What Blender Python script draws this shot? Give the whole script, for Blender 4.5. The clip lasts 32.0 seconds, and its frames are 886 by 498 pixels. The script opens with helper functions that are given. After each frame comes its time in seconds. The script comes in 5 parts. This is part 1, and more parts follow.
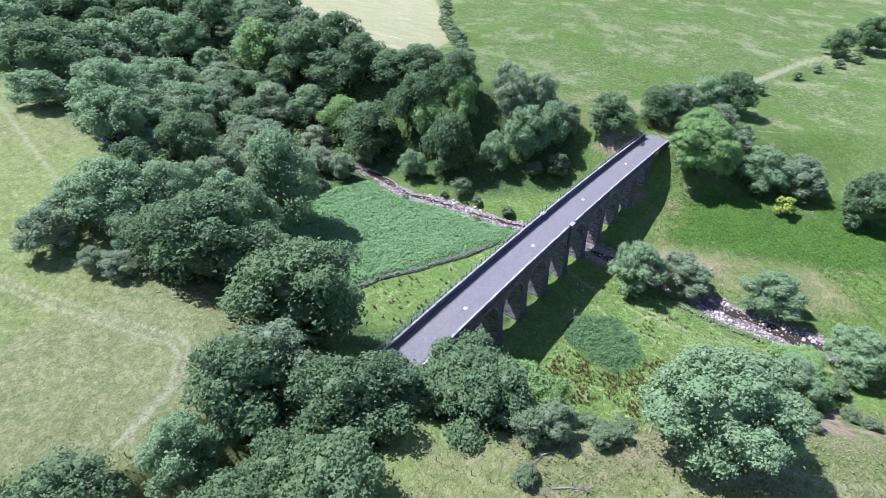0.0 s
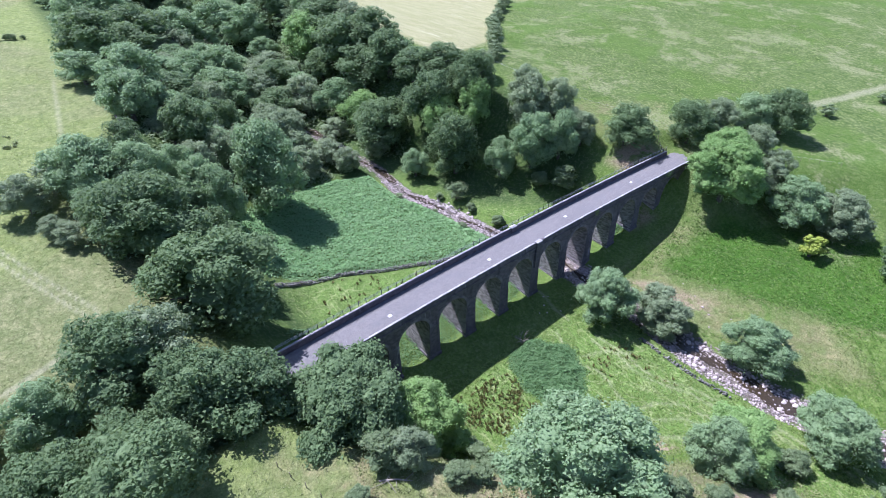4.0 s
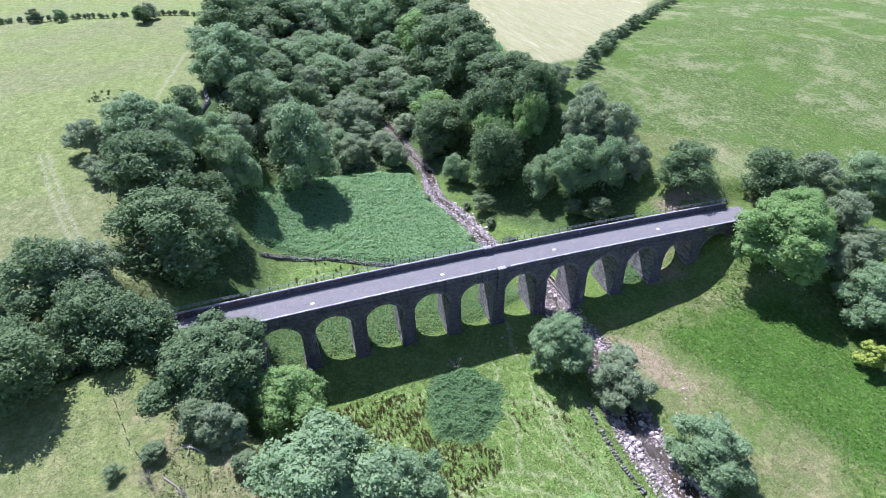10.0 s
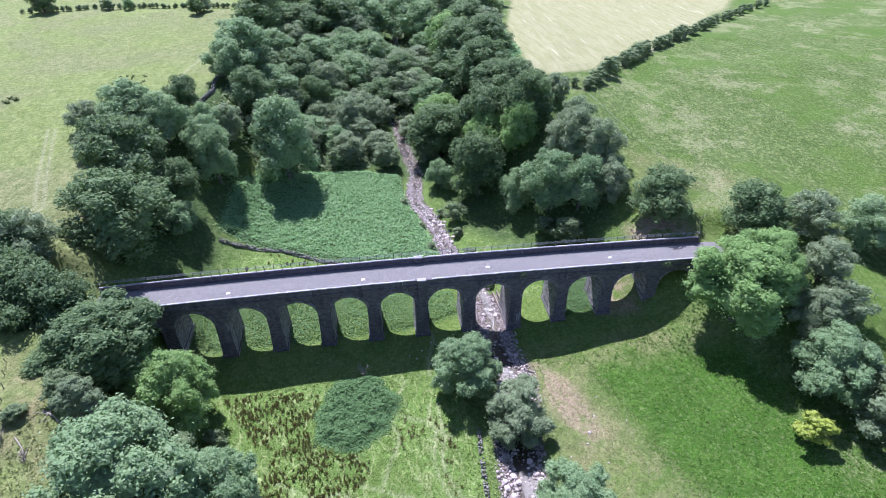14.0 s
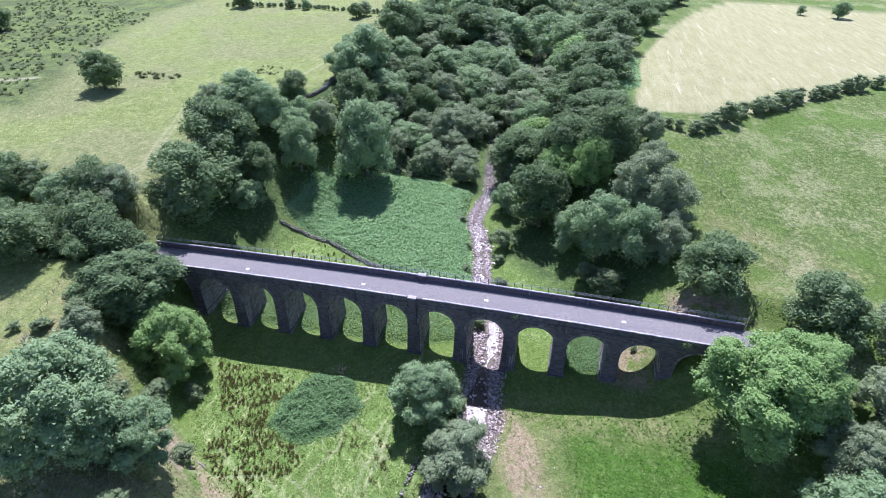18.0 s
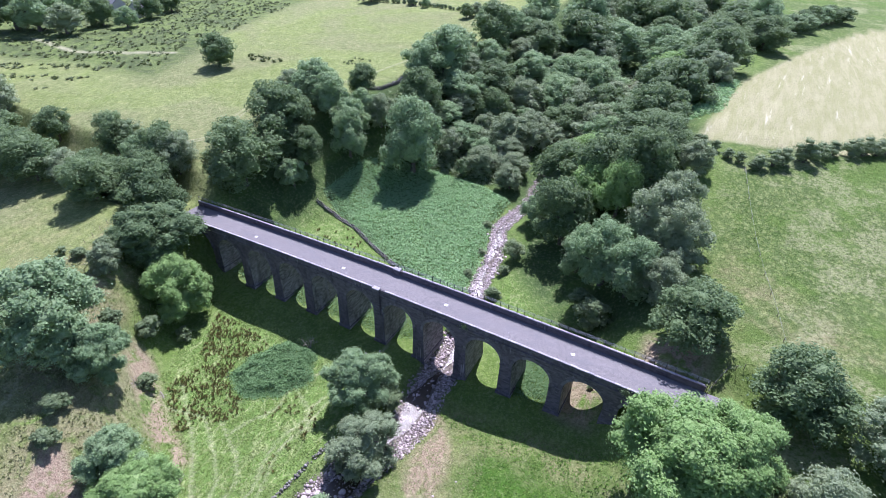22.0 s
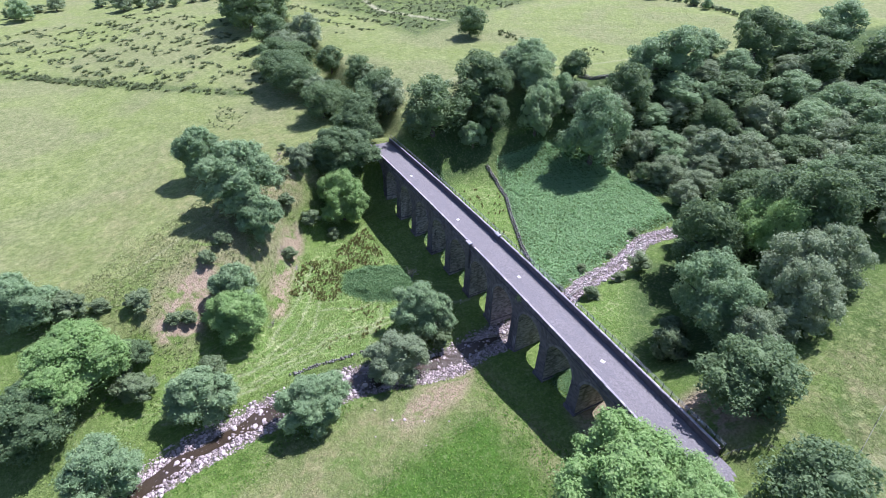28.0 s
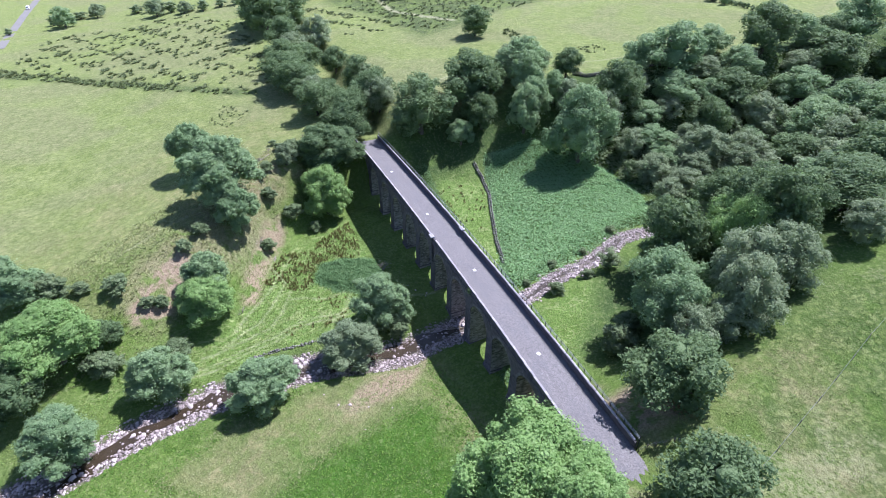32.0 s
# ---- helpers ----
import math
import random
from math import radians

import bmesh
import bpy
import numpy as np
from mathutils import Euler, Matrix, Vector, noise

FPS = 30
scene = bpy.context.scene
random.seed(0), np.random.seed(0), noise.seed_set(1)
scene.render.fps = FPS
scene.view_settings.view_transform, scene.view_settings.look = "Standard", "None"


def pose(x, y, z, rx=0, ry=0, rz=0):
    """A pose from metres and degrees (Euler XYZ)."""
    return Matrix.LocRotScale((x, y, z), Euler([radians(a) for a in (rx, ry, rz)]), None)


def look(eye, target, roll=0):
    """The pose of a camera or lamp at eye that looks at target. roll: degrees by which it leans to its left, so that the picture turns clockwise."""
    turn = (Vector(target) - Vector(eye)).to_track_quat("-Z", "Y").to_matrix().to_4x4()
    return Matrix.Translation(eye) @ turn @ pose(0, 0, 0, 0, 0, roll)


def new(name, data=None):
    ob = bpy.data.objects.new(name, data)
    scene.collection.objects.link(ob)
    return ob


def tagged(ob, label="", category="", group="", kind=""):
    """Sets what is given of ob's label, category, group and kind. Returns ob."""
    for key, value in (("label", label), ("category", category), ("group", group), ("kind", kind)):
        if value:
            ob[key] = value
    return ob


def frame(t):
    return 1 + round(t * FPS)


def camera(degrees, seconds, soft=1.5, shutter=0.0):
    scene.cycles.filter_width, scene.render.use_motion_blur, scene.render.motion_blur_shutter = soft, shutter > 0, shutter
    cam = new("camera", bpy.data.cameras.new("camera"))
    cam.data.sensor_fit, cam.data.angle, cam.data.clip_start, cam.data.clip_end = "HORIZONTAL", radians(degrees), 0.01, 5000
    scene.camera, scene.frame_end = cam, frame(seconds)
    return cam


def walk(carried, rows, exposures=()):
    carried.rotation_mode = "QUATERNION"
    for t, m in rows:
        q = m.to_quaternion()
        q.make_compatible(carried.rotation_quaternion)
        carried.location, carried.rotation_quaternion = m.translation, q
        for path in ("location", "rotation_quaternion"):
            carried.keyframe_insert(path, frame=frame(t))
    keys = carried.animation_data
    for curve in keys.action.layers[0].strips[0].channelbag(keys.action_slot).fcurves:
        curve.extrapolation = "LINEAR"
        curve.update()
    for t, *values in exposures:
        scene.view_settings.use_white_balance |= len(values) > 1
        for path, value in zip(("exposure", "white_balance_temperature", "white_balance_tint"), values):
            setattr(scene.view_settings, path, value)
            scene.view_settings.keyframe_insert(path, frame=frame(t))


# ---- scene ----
cam = camera(79.9, 32.0, soft=0.3)
METRES, EYE, TILT, LEAN, TURN = 215.0, 80.03, -35.55, -0.53, -51.5
START_X, START_Y = -97.09, -42.99
ROWS = [
    (0.0, 0.0, 0.0, 0.0, 0.0, 0.0, -0.0),
    (0.5, 0.0183, 0.0003, 0.0002, 2.68, -0.15, -1.94),
    (1.0, 0.0348, 0.0015, 0.0008, 4.69, -0.28, -3.36),
    (1.5, 0.0526, 0.0037, 0.0021, 6.39, -0.45, -4.47),
    (2.0, 0.0685, 0.0066, 0.0039, 7.48, -0.57, -5.12),
    (2.5, 0.0856, 0.0105, 0.0066, 8.32, -0.68, -5.56),
    (3.0, 0.1008, 0.0148, 0.0092, 8.89, -0.74, -5.83),
    (3.5, 0.1171, 0.0201, 0.0126, 9.39, -0.8, -6.07),
    (4.0, 0.1315, 0.0255, 0.0159, 9.73, -0.82, -6.2),
    (4.5, 0.1463, 0.0318, 0.0196, 10.0, -0.83, -6.3),
    (6.5, 0.1999, 0.0565, 0.033, 11.7, -0.81, -7.19),
    (7.0, 0.2133, 0.0612, 0.0355, 12.6, -0.85, -7.72),
    (7.5, 0.2285, 0.0665, 0.0381, 14.27, -1.0, -8.82),
    (8.0, 0.2429, 0.0716, 0.0411, 16.23, -1.25, -10.13),
    (8.5, 0.2587, 0.0775, 0.0447, 18.97, -1.73, -12.03),
    (9.0, 0.2731, 0.0834, 0.0483, 22.13, -2.39, -14.24),
    (9.5, 0.2893, 0.0908, 0.0535, 25.79, -3.38, -16.64),
    (10.0, 0.3044, 0.0983, 0.0591, 28.16, -4.1, -18.02),
    (10.5, 0.3198, 0.1069, 0.0651, 29.53, -4.55, -18.77),
    (11.0, 0.3335, 0.1154, 0.0708, 30.96, -5.01, -19.56),
    (11.5, 0.348, 0.1255, 0.0779, 32.7, -5.61, -20.51),
    (12.0, 0.3611, 0.1356, 0.0849, 33.94, -6.05, -21.08),
    (12.5, 0.3745, 0.1466, 0.0928, 34.68, -6.34, -21.42),
    (13.0, 0.3868, 0.1572, 0.1005, 35.24, -6.55, -21.63),
    (13.5, 0.3989, 0.1683, 0.1088, 36.11, -6.87, -22.09),
    (14.0, 0.4089, 0.1785, 0.1165, 38.07, -7.6, -23.2),
    (14.5, 0.4201, 0.1904, 0.1255, 40.59, -8.62, -24.48),
    (16.5, 0.4599, 0.2368, 0.1611, 48.72, -12.18, -27.92),
    (17.0, 0.4665, 0.2475, 0.1704, 52.46, -13.45, -29.48),
    (17.5, 0.4755, 0.2614, 0.18, 56.9, -14.96, -30.9),
    (18.0, 0.482, 0.2738, 0.1896, 59.61, -16.39, -31.66),
    (18.5, 0.4887, 0.2877, 0.2001, 61.64, -17.46, -32.11),
    (19.0, 0.4947, 0.3005, 0.2098, 62.95, -18.15, -32.32),
    (19.5, 0.5013, 0.315, 0.2208, 63.93, -18.66, -32.39),
    (20.0, 0.5076, 0.3287, 0.231, 64.72, -19.07, -32.42),
    (20.5, 0.5143, 0.3431, 0.2422, 65.63, -19.58, -32.52),
    (21.0, 0.5199, 0.3561, 0.2527, 67.85, -20.82, -33.02),
    (21.5, 0.5257, 0.3701, 0.2634, 73.66, -24.05, -34.36),
    (22.0, 0.5306, 0.3856, 0.2749, 80.06, -27.7, -35.24),
    (22.5, 0.5343, 0.4022, 0.2875, 83.33, -29.62, -35.46),
    (23.0, 0.5374, 0.4164, 0.2984, 84.93, -30.58, -35.52),
    (23.5, 0.5403, 0.4306, 0.3094, 85.97, -31.24, -35.54),
    (24.0, 0.5427, 0.4432, 0.3188, 87.18, -31.97, -35.58),
    (24.5, 0.5455, 0.4561, 0.328, 88.4, -32.71, -35.66),
    (25.0, 0.5481, 0.4665, 0.3355, 89.56, -33.45, -35.76),
    (25.5, 0.5514, 0.4762, 0.3421, 91.28, -34.52, -35.9),
    (26.0, 0.5553, 0.4818, 0.3455, 97.47, -38.22, -36.17),
    (26.5, 0.5575, 0.4897, 0.3492, 110.07, -45.62, -35.39),
    (28.5, 0.5586, 0.5148, 0.3647, 119.78, -51.2, -32.7),
    (29.0, 0.5577, 0.5208, 0.3688, 120.25, -51.43, -32.26),
    (29.5, 0.5559, 0.5281, 0.3738, 120.71, -51.65, -31.83),
    (30.0, 0.5532, 0.5362, 0.3793, 121.14, -51.84, -31.45),
    (30.5, 0.5497, 0.545, 0.3857, 121.64, -52.09, -31.07),
    (31.0, 0.5456, 0.5536, 0.3919, 122.38, -52.47, -30.68),
    (31.5, 0.5404, 0.5637, 0.399, 123.05, -52.78, -30.34),
    (32.0, 0.5353, 0.5734, 0.4058, 123.53, -53.01, -30.08),
]
EXPOSURES = [(0.0, 0.87, 5440.0, 22.5), (5.0, 0.90, 5460.0, 25.0), (14.0, 0.92, 5540.0, 25.0), (19.0, 0.93, 5580.0, 28.0), (26.0, 0.92, 5580.0, 31.0), (29.0, 0.86, 5640.0, 24.5), (32.0, 0.86, 5640.0, 22.5)]
walk(cam, [(t, pose(START_X, START_Y, EYE, 0, 0, TURN) @ pose(0, 0, 0, TILT, LEAN, 0) @ pose(METRES * x, METRES * y, METRES * z, 90 + pitch, roll, yaw)) for t, x, y, z, yaw, pitch, roll in ROWS], EXPOSURES)

# ---- light ----
SUN_ELEVATION, SUN_AZIMUTH = 57.7, -15.0   # azimuth from +y towards +x
world = bpy.data.worlds.new("sky")
scene.world = world
world.use_nodes = True
wn = world.node_tree
sky = wn.nodes.new("ShaderNodeTexSky")
sky.sky_type = "NISHITA"
sky.sun_disc = False
sky.sun_elevation = radians(SUN_ELEVATION)
sky.sun_rotation = radians(SUN_AZIMUTH)
sky.dust_density = 0.6
wn.links.new(sky.outputs[0], wn.nodes["Background"].inputs[0])
wn.nodes["Background"].inputs[1].default_value = 0.085
sun_data = bpy.data.lights.new("sun", "SUN")
sun_data.energy, sun_data.angle, sun_data.color = 4.8, radians(0.53), (1.0, 0.965, 0.91)
sun = new("sun", sun_data)
sa, se = radians(SUN_AZIMUTH), radians(SUN_ELEVATION)
sun.matrix_world = look((math.sin(sa) * math.cos(se) * 300, math.cos(sa) * math.cos(se) * 300, math.sin(se) * 300), (0, 0, 0))

# ---- materials ----


class Nodes:
    """A short hand for one node material."""

    def __init__(self, name):
        self.m = bpy.data.materials.new(name)
        self.m.use_nodes = True
        self.t = self.m.node_tree
        self.bsdf = self.t.nodes["Principled BSDF"]
        self.bsdf.inputs["Specular IOR Level"].default_value = 0.25

    def node(self, kind, **inputs):
        n = self.t.nodes.new(kind)
        for key, v in inputs.items():
            self.put(n.inputs[key.replace("_", " ")], v)
        return n

    def put(self, socket, v):
        if isinstance(v, bpy.types.NodeSocket):
            self.t.links.new(v, socket)
        elif isinstance(v, tuple) and len(v) == 3:
            socket.default_value = (*v, 1.0) if socket.type == "RGBA" else v
        else:
            socket.default_value = v

    def noise(self, scale, detail=4.0, rough=0.6, coords="Object", stretch=None, warp=0.0):
        c = self.t.nodes.new("ShaderNodeTexCoord").outputs[coords] if coords != "World" else self.t.nodes.new("ShaderNodeNewGeometry").outputs["Position"]
        if stretch:
            c = self.node("ShaderNodeMapping", Vector=c, Scale=stretch).outputs[0]
        return self.node("ShaderNodeTexNoise", Vector=c, Scale=scale, Detail=detail, Roughness=rough, Distortion=warp).outputs["Fac"]

    def ramp(self, fac, lo, hi):
        n = self.node("ShaderNodeMapRange", Value=fac)
        n.inputs["From Min"].default_value, n.inputs["From Max"].default_value = lo, hi
        n.interpolation_type = "SMOOTHSTEP"
        return n.outputs[0]

    def mix(self, fac, a, b, kind="MIX"):
        n = self.t.nodes.new("ShaderNodeMix")
        n.data_type, n.blend_type = "RGBA", kind
        self.put(n.inputs[0], fac), self.put(n.inputs[6], a), self.put(n.inputs[7], b)
        return n.outputs[2]

    def math(self, op, a, b=0.0):
        n = self.t.nodes.new("ShaderNodeMath")
        n.operation = op
        self.put(n.inputs[0], a), self.put(n.inputs[1], b)
        return n.outputs[0]

    def attr(self, name):
        n = self.t.nodes.new("ShaderNodeAttribute")
        n.attribute_name = name
        return n.outputs["Fac"]

    def random(self):
        return self.t.nodes.new("ShaderNodeObjectInfo").outputs["Random"]

    def island(self):
        return self.t.nodes.new("ShaderNodeNewGeometry").outputs["Random Per Island"]

    def bump(self, height, strength=0.5, distance=0.1):
        n = self.node("ShaderNodeBump", Height=height, Strength=strength, Distance=distance)
        self.t.links.new(n.outputs[0], self.bsdf.inputs["Normal"])

    def finish(self, colour, roughness=0.9):
        self.put(self.bsdf.inputs["Base Color"], colour)
        self.put(self.bsdf.inputs["Roughness"], roughness)
        return self.m


def leaf_material(name, dark, light, tip, through_light=0.25):
    """Leaves: tinted tree by tree and spray by spray, a little light passing through."""
    n = Nodes(name)
    c = n.mix(n.random(), dark, light)
    c = n.mix(n.math("MULTIPLY", n.ramp(n.island(), 0.30, 1.0), 0.85), n.mix(0.16, c, dark), tip)
    c = n.mix(n.ramp(n.noise(0.35, 2.0), 0.35, 0.7), c, n.mix(0.3, c, dark))
    leafy = n.noise(3.2, 3.0, 0.75, "World")
    c = n.mix(n.ramp(leafy, 0.50, 0.72), c, n.mix(0.5, c, tip))
    n.bump(leafy, 0.9, 0.35)
    n.finish(c, 0.58)
    n.bsdf.inputs["Specular IOR Level"].default_value = 0.30
    tr = n.node("ShaderNodeBsdfTranslucent", Color=n.mix(0.5, c, n.mix(0.35, tip, (0.36, 0.46, 0.10))))
    mx = n.node("ShaderNodeMixShader", Fac=through_light)
    n.t.links.new(n.bsdf.outputs[0], mx.inputs[1])
    n.t.links.new(tr.outputs[0], mx.inputs[2])
    n.t.links.new(mx.outputs[0], n.t.nodes["Material Output"].inputs[0])
    return n.m


LEAF = {
    "oak": leaf_material("oak_leaves", (0.086, 0.150, 0.067), (0.172, 0.256, 0.112), (0.262, 0.372, 0.177), 0.38),
    "ash": leaf_material("ash_leaves", (0.205, 0.326, 0.157), (0.318, 0.440, 0.225), (0.391, 0.524, 0.289), 0.38),
    "willow": leaf_material("willow_leaves", (0.220, 0.296, 0.162), (0.328, 0.402, 0.232), (0.375, 0.455, 0.283), 0.38),
    "sycamore": leaf_material("sycamore_leaves", (0.220, 0.375, 0.118), (0.285, 0.445, 0.148), (0.380, 0.540, 0.215), 0.38),
    "bush": leaf_material("bush_leaves", (0.150, 0.223, 0.105), (0.235, 0.310, 0.152), (0.310, 0.383, 0.209), 0.38),
    "golden": leaf_material("golden_leaves", (0.330, 0.420, 0.060), (0.380, 0.470, 0.075), (0.500, 0.580, 0.150), 0.30),
    "bracken": leaf_material("bracken_fronds", (0.222, 0.412, 0.160), (0.256, 0.450, 0.178), (0.430, 0.605, 0.318), 0.26),
    "bramble": leaf_material("bramble_leaves", (0.112, 0.222, 0.078), (0.130, 0.245, 0.088), (0.215, 0.345, 0.150), 0.20),
    "rush": leaf_material("rush_stems", (0.150, 0.165, 0.050), (0.175, 0.175, 0.056), (0.330, 0.240, 0.110), 0.20),
    "green_rush": leaf_material("green_rush_stems", (0.085, 0.125, 0.048), (0.105, 0.150, 0.056), (0.170, 0.200, 0.085), 0.20),
    "grass": leaf_material("grass_blades", (0.185, 0.290, 0.060), (0.205, 0.312, 0.070), (0.350, 0.430, 0.150), 0.30),
    "lush": leaf_material("lush_grass_blades", (0.062, 0.160, 0.018), (0.096, 0.215, 0.028), (0.230, 0.350, 0.070), 0.30),
    "straw": leaf_material("seeding_grass", (0.225, 0.270, 0.092), (0.245, 0.290, 0.102), (0.390, 0.400, 0.215), 0.25),
}


def bark_material():
    n = Nodes("bark")
    f = n.noise(6.0, 5.0, 0.7, stretch=(1, 1, 0.25))
    n.bump(f, 0.8, 0.05)
    return n.finish(n.mix(f, (0.05, 0.042, 0.034), (0.20, 0.175, 0.15)), 0.95)


def ground_material():
    """Pasture, hay, lush meadow, moor, bare earth, wheel tracks, stream gravel: ground cover by the mesh's own masks."""
    n = Nodes("ground_cover")
    big, mid, fine = n.noise(0.022, 3.0, 0.6, "World", warp=0.6), n.noise(0.16, 5.0, 0.65, "World", warp=0.5), n.noise(1.5, 6.0, 0.78, "World", warp=0.3)
    grain = n.noise(4.2, 4.0, 0.8, "World")
    c = n.mix(n.ramp(mid, 0.32, 0.68), (0.145, 0.240, 0.044), (0.215, 0.310, 0.078))
    c = n.mix(n.ramp(big, 0.42, 0.68), c, (0.190, 0.260, 0.082))
    pale = n.mix(n.ramp(mid, 0.3, 0.7), (0.325, 0.385, 0.122), (0.395, 0.435, 0.172))
    pale = n.mix(n.ramp(big, 0.42, 0.62), pale, (0.375, 0.372, 0.185))
    fleck = n.noise(0.55, 7.0, 0.8, "World", stretch=(1.0, 0.7, 1.0))
    pale = n.mix(n.ramp(fleck, 0.42, 0.60), n.mix(0.40, pale, (0.160, 0.230, 0.062)), pale)
    pale = n.mix(n.ramp(n.noise(0.9, 6.0, 0.8, "World"), 0.56, 0.70), pale, (0.44, 0.44, 0.23))
    c = n.mix(n.attr("pale"), c, pale)
    patch = n.noise(0.13, 8.0, 0.78, "World", stretch=(1.0, 0.6, 1.0), warp=0.4)
    rough_c = n.mix(n.ramp(patch, 0.42, 0.58), (0.132, 0.190, 0.050), (0.222, 0.268, 0.102))
    tuft_at = n.t.nodes.new("ShaderNodeNewGeometry").outputs["Position"]
    tuft = n.node("ShaderNodeTexVoronoi", Vector=n.node("ShaderNodeMapping", Vector=tuft_at, Scale=(1.0, 0.75, 1.0)).outputs[0], Scale=0.95)
    knot = n.node("ShaderNodeTexVoronoi", Vector=tuft_at, Scale=2.1)
    hummock = n.math("ADD", n.math("MULTIPLY", tuft.outputs["Distance"], 0.65), n.math("MULTIPLY", knot.outputs["Distance"], 0.35))
    rough_c = n.mix(n.ramp(hummock, 0.30, 0.58), n.mix(0.30, rough_c, (0.34, 0.42, 0.14)), n.mix(0.40, rough_c, (0.055, 0.120, 0.024)))
    c = n.mix(n.attr("rough"), c, rough_c)
    c = n.mix(n.math("MULTIPLY", n.attr("lush"), n.ramp(n.noise(0.09, 7.0, 0.7, "World", stretch=(1.0, 0.6, 1.0), warp=0.6), 0.22, 0.42)), c, n.mix(n.ramp(mid, 0.3, 0.7), (0.042, 0.125, 0.011), (0.086, 0.205, 0.022)))
    c = n.mix(n.math("MULTIPLY", n.attr("meadow"), n.ramp(mid, 0.25, 0.6)), c, (0.205, 0.335, 0.080))
    streak = n.noise(0.5, 5.0, 0.7, "World", stretch=(1.0, 0.12, 1.0), warp=0.3)
    c = n.mix(n.attr("hay"), c, n.mix(n.ramp(streak, 0.35, 0.7), (0.355, 0.355, 0.175), (0.46, 0.432, 0.255)))
    swath = n.ramp(n.noise(0.42, 6.0, 0.7, "World", stretch=(1.0, 0.10, 1.0), warp=0.35), 0.60, 0.67)
    c = n.mix(n.math("MULTIPLY", n.math("MULTIPLY", n.attr("hay"), swath), 0.8), c, (0.66, 0.62, 0.45))
    heath = n.mix(n.ramp(n.noise(0.07, 5.0, 0.7, "World", warp=1.0), 0.40, 0.60), (0.105, 0.130, 0.062), (0.20, 0.26, 0.085))
    c = n.mix(n.attr("moor"), c, heath)
    c = n.mix(n.math("MULTIPLY", n.attr("dry"), n.math("MULTIPLY", n.ramp(fine, 0.10, 0.5), n.ramp(n.noise(0.11, 5.0, 0.65, "World", warp=0.6), 0.36, 0.56))), c, n.mix(n.ramp(n.noise(0.21, 5.0, 0.65, "World", warp=0.5), 0.42, 0.60), (0.27, 0.285, 0.115), (0.41, 0.335, 0.195)))
    wander = n.math("MINIMUM", n.math("ABSOLUTE", n.math("SUBTRACT", n.noise(0.20, 2.0, 0.5, "World", stretch=(1.0, 0.5, 1.0), warp=0.5), 0.5)), n.math("ABSOLUTE", n.math("SUBTRACT", n.noise(0.34, 2.0, 0.5, "World", stretch=(0.9, 0.45, 1.0), warp=0.3), 0.47)))
    c = n.mix(n.math("MULTIPLY", n.attr("meadow"), n.math("SUBTRACT", 1.0, n.ramp(wander, 0.004, 0.018))), c, (0.40, 0.48, 0.19))
    mottle = n.math("MAXIMUM", n.attr("hay"), n.ramp(n.noise(0.42, 7.0, 0.8, "World", warp=0.3), 0.40, 0.58))
    c = n.mix(mottle, n.mix(0.30, c, (0.060, 0.115, 0.022)), c)
    c = n.mix(n.math("MULTIPLY", n.ramp(hummock, 0.34, 0.60), n.math("SUBTRACT", 1.0, n.attr("hay"))), c, n.mix(0.26, c, (0.055, 0.110, 0.022)))
    c = n.mix(n.math("MULTIPLY", n.attr("track"), n.ramp(fine, 0.25, 0.55)), c, (0.45, 0.44, 0.28))
    c = n.mix(n.math("MULTIPLY", n.attr("under"), n.ramp(mid, 0.1, 0.6)), c, (0.060, 0.105, 0.035))
    c = n.mix(n.math("MULTIPLY", n.attr("dirt"), n.ramp(n.noise(0.22, 7.0, 0.68, "World", warp=0.5), 0.38, 0.52)), c, n.mix(n.ramp(fine, 0.3, 0.7), (0.33, 0.235, 0.165), (0.50, 0.385, 0.285)))
    pebble = n.node("ShaderNodeTexVoronoi", Vector=n.t.nodes.new("ShaderNodeNewGeometry").outputs["Position"], Scale=2.2)
    stones = n.mix(pebble.outputs["Color"], (0.085, 0.066, 0.058), (0.30, 0.248, 0.230))
    c = n.mix(n.attr("gravel"), c, stones)
    c = n.mix(n.ramp(grain, 0.32, 0.66), n.mix(0.45, c, (0.028, 0.045, 0.012)), c)
    c = n.mix(n.ramp(fine, 0.48, 0.70), c, n.mix(0.42, c, (0.36, 0.39, 0.19)))
    c = n.mix(n.ramp(fine, 0.28, 0.48), n.mix(0.35, c, (0.04, 0.075, 0.015)), c)
    open_field = n.math("MULTIPLY", n.attr("rough"), n.math("SUBTRACT", 1.0, n.attr("hay")))
    swathe = n.ramp(n.noise(0.036, 7.0, 0.70, "World", stretch=(0.8, 1.0, 1.0), warp=0.1), 0.49, 0.57)
    c = n.mix(n.math("MULTIPLY", n.math("MULTIPLY", open_field, swathe), 0.60), c, n.mix(n.ramp(grain, 0.35, 0.65), (0.070, 0.132, 0.022), (0.115, 0.200, 0.036)))
    bents = n.math("MULTIPLY", n.ramp(n.noise(0.045, 7.0, 0.74, "World", warp=0.1), 0.51, 0.60), n.ramp(fine, 0.36, 0.58))
    c = n.mix(n.math("MULTIPLY", n.math("MULTIPLY", open_field, bents), 0.55), c, (0.36, 0.355, 0.20))
    n.bump(n.math("SUBTRACT", n.math("ADD", fine, n.math("MULTIPLY", grain, 0.6)), n.math("MULTIPLY", hummock, 0.5)), 0.8, 0.45)
    n.bsdf.inputs["Specular IOR Level"].default_value = 0.1
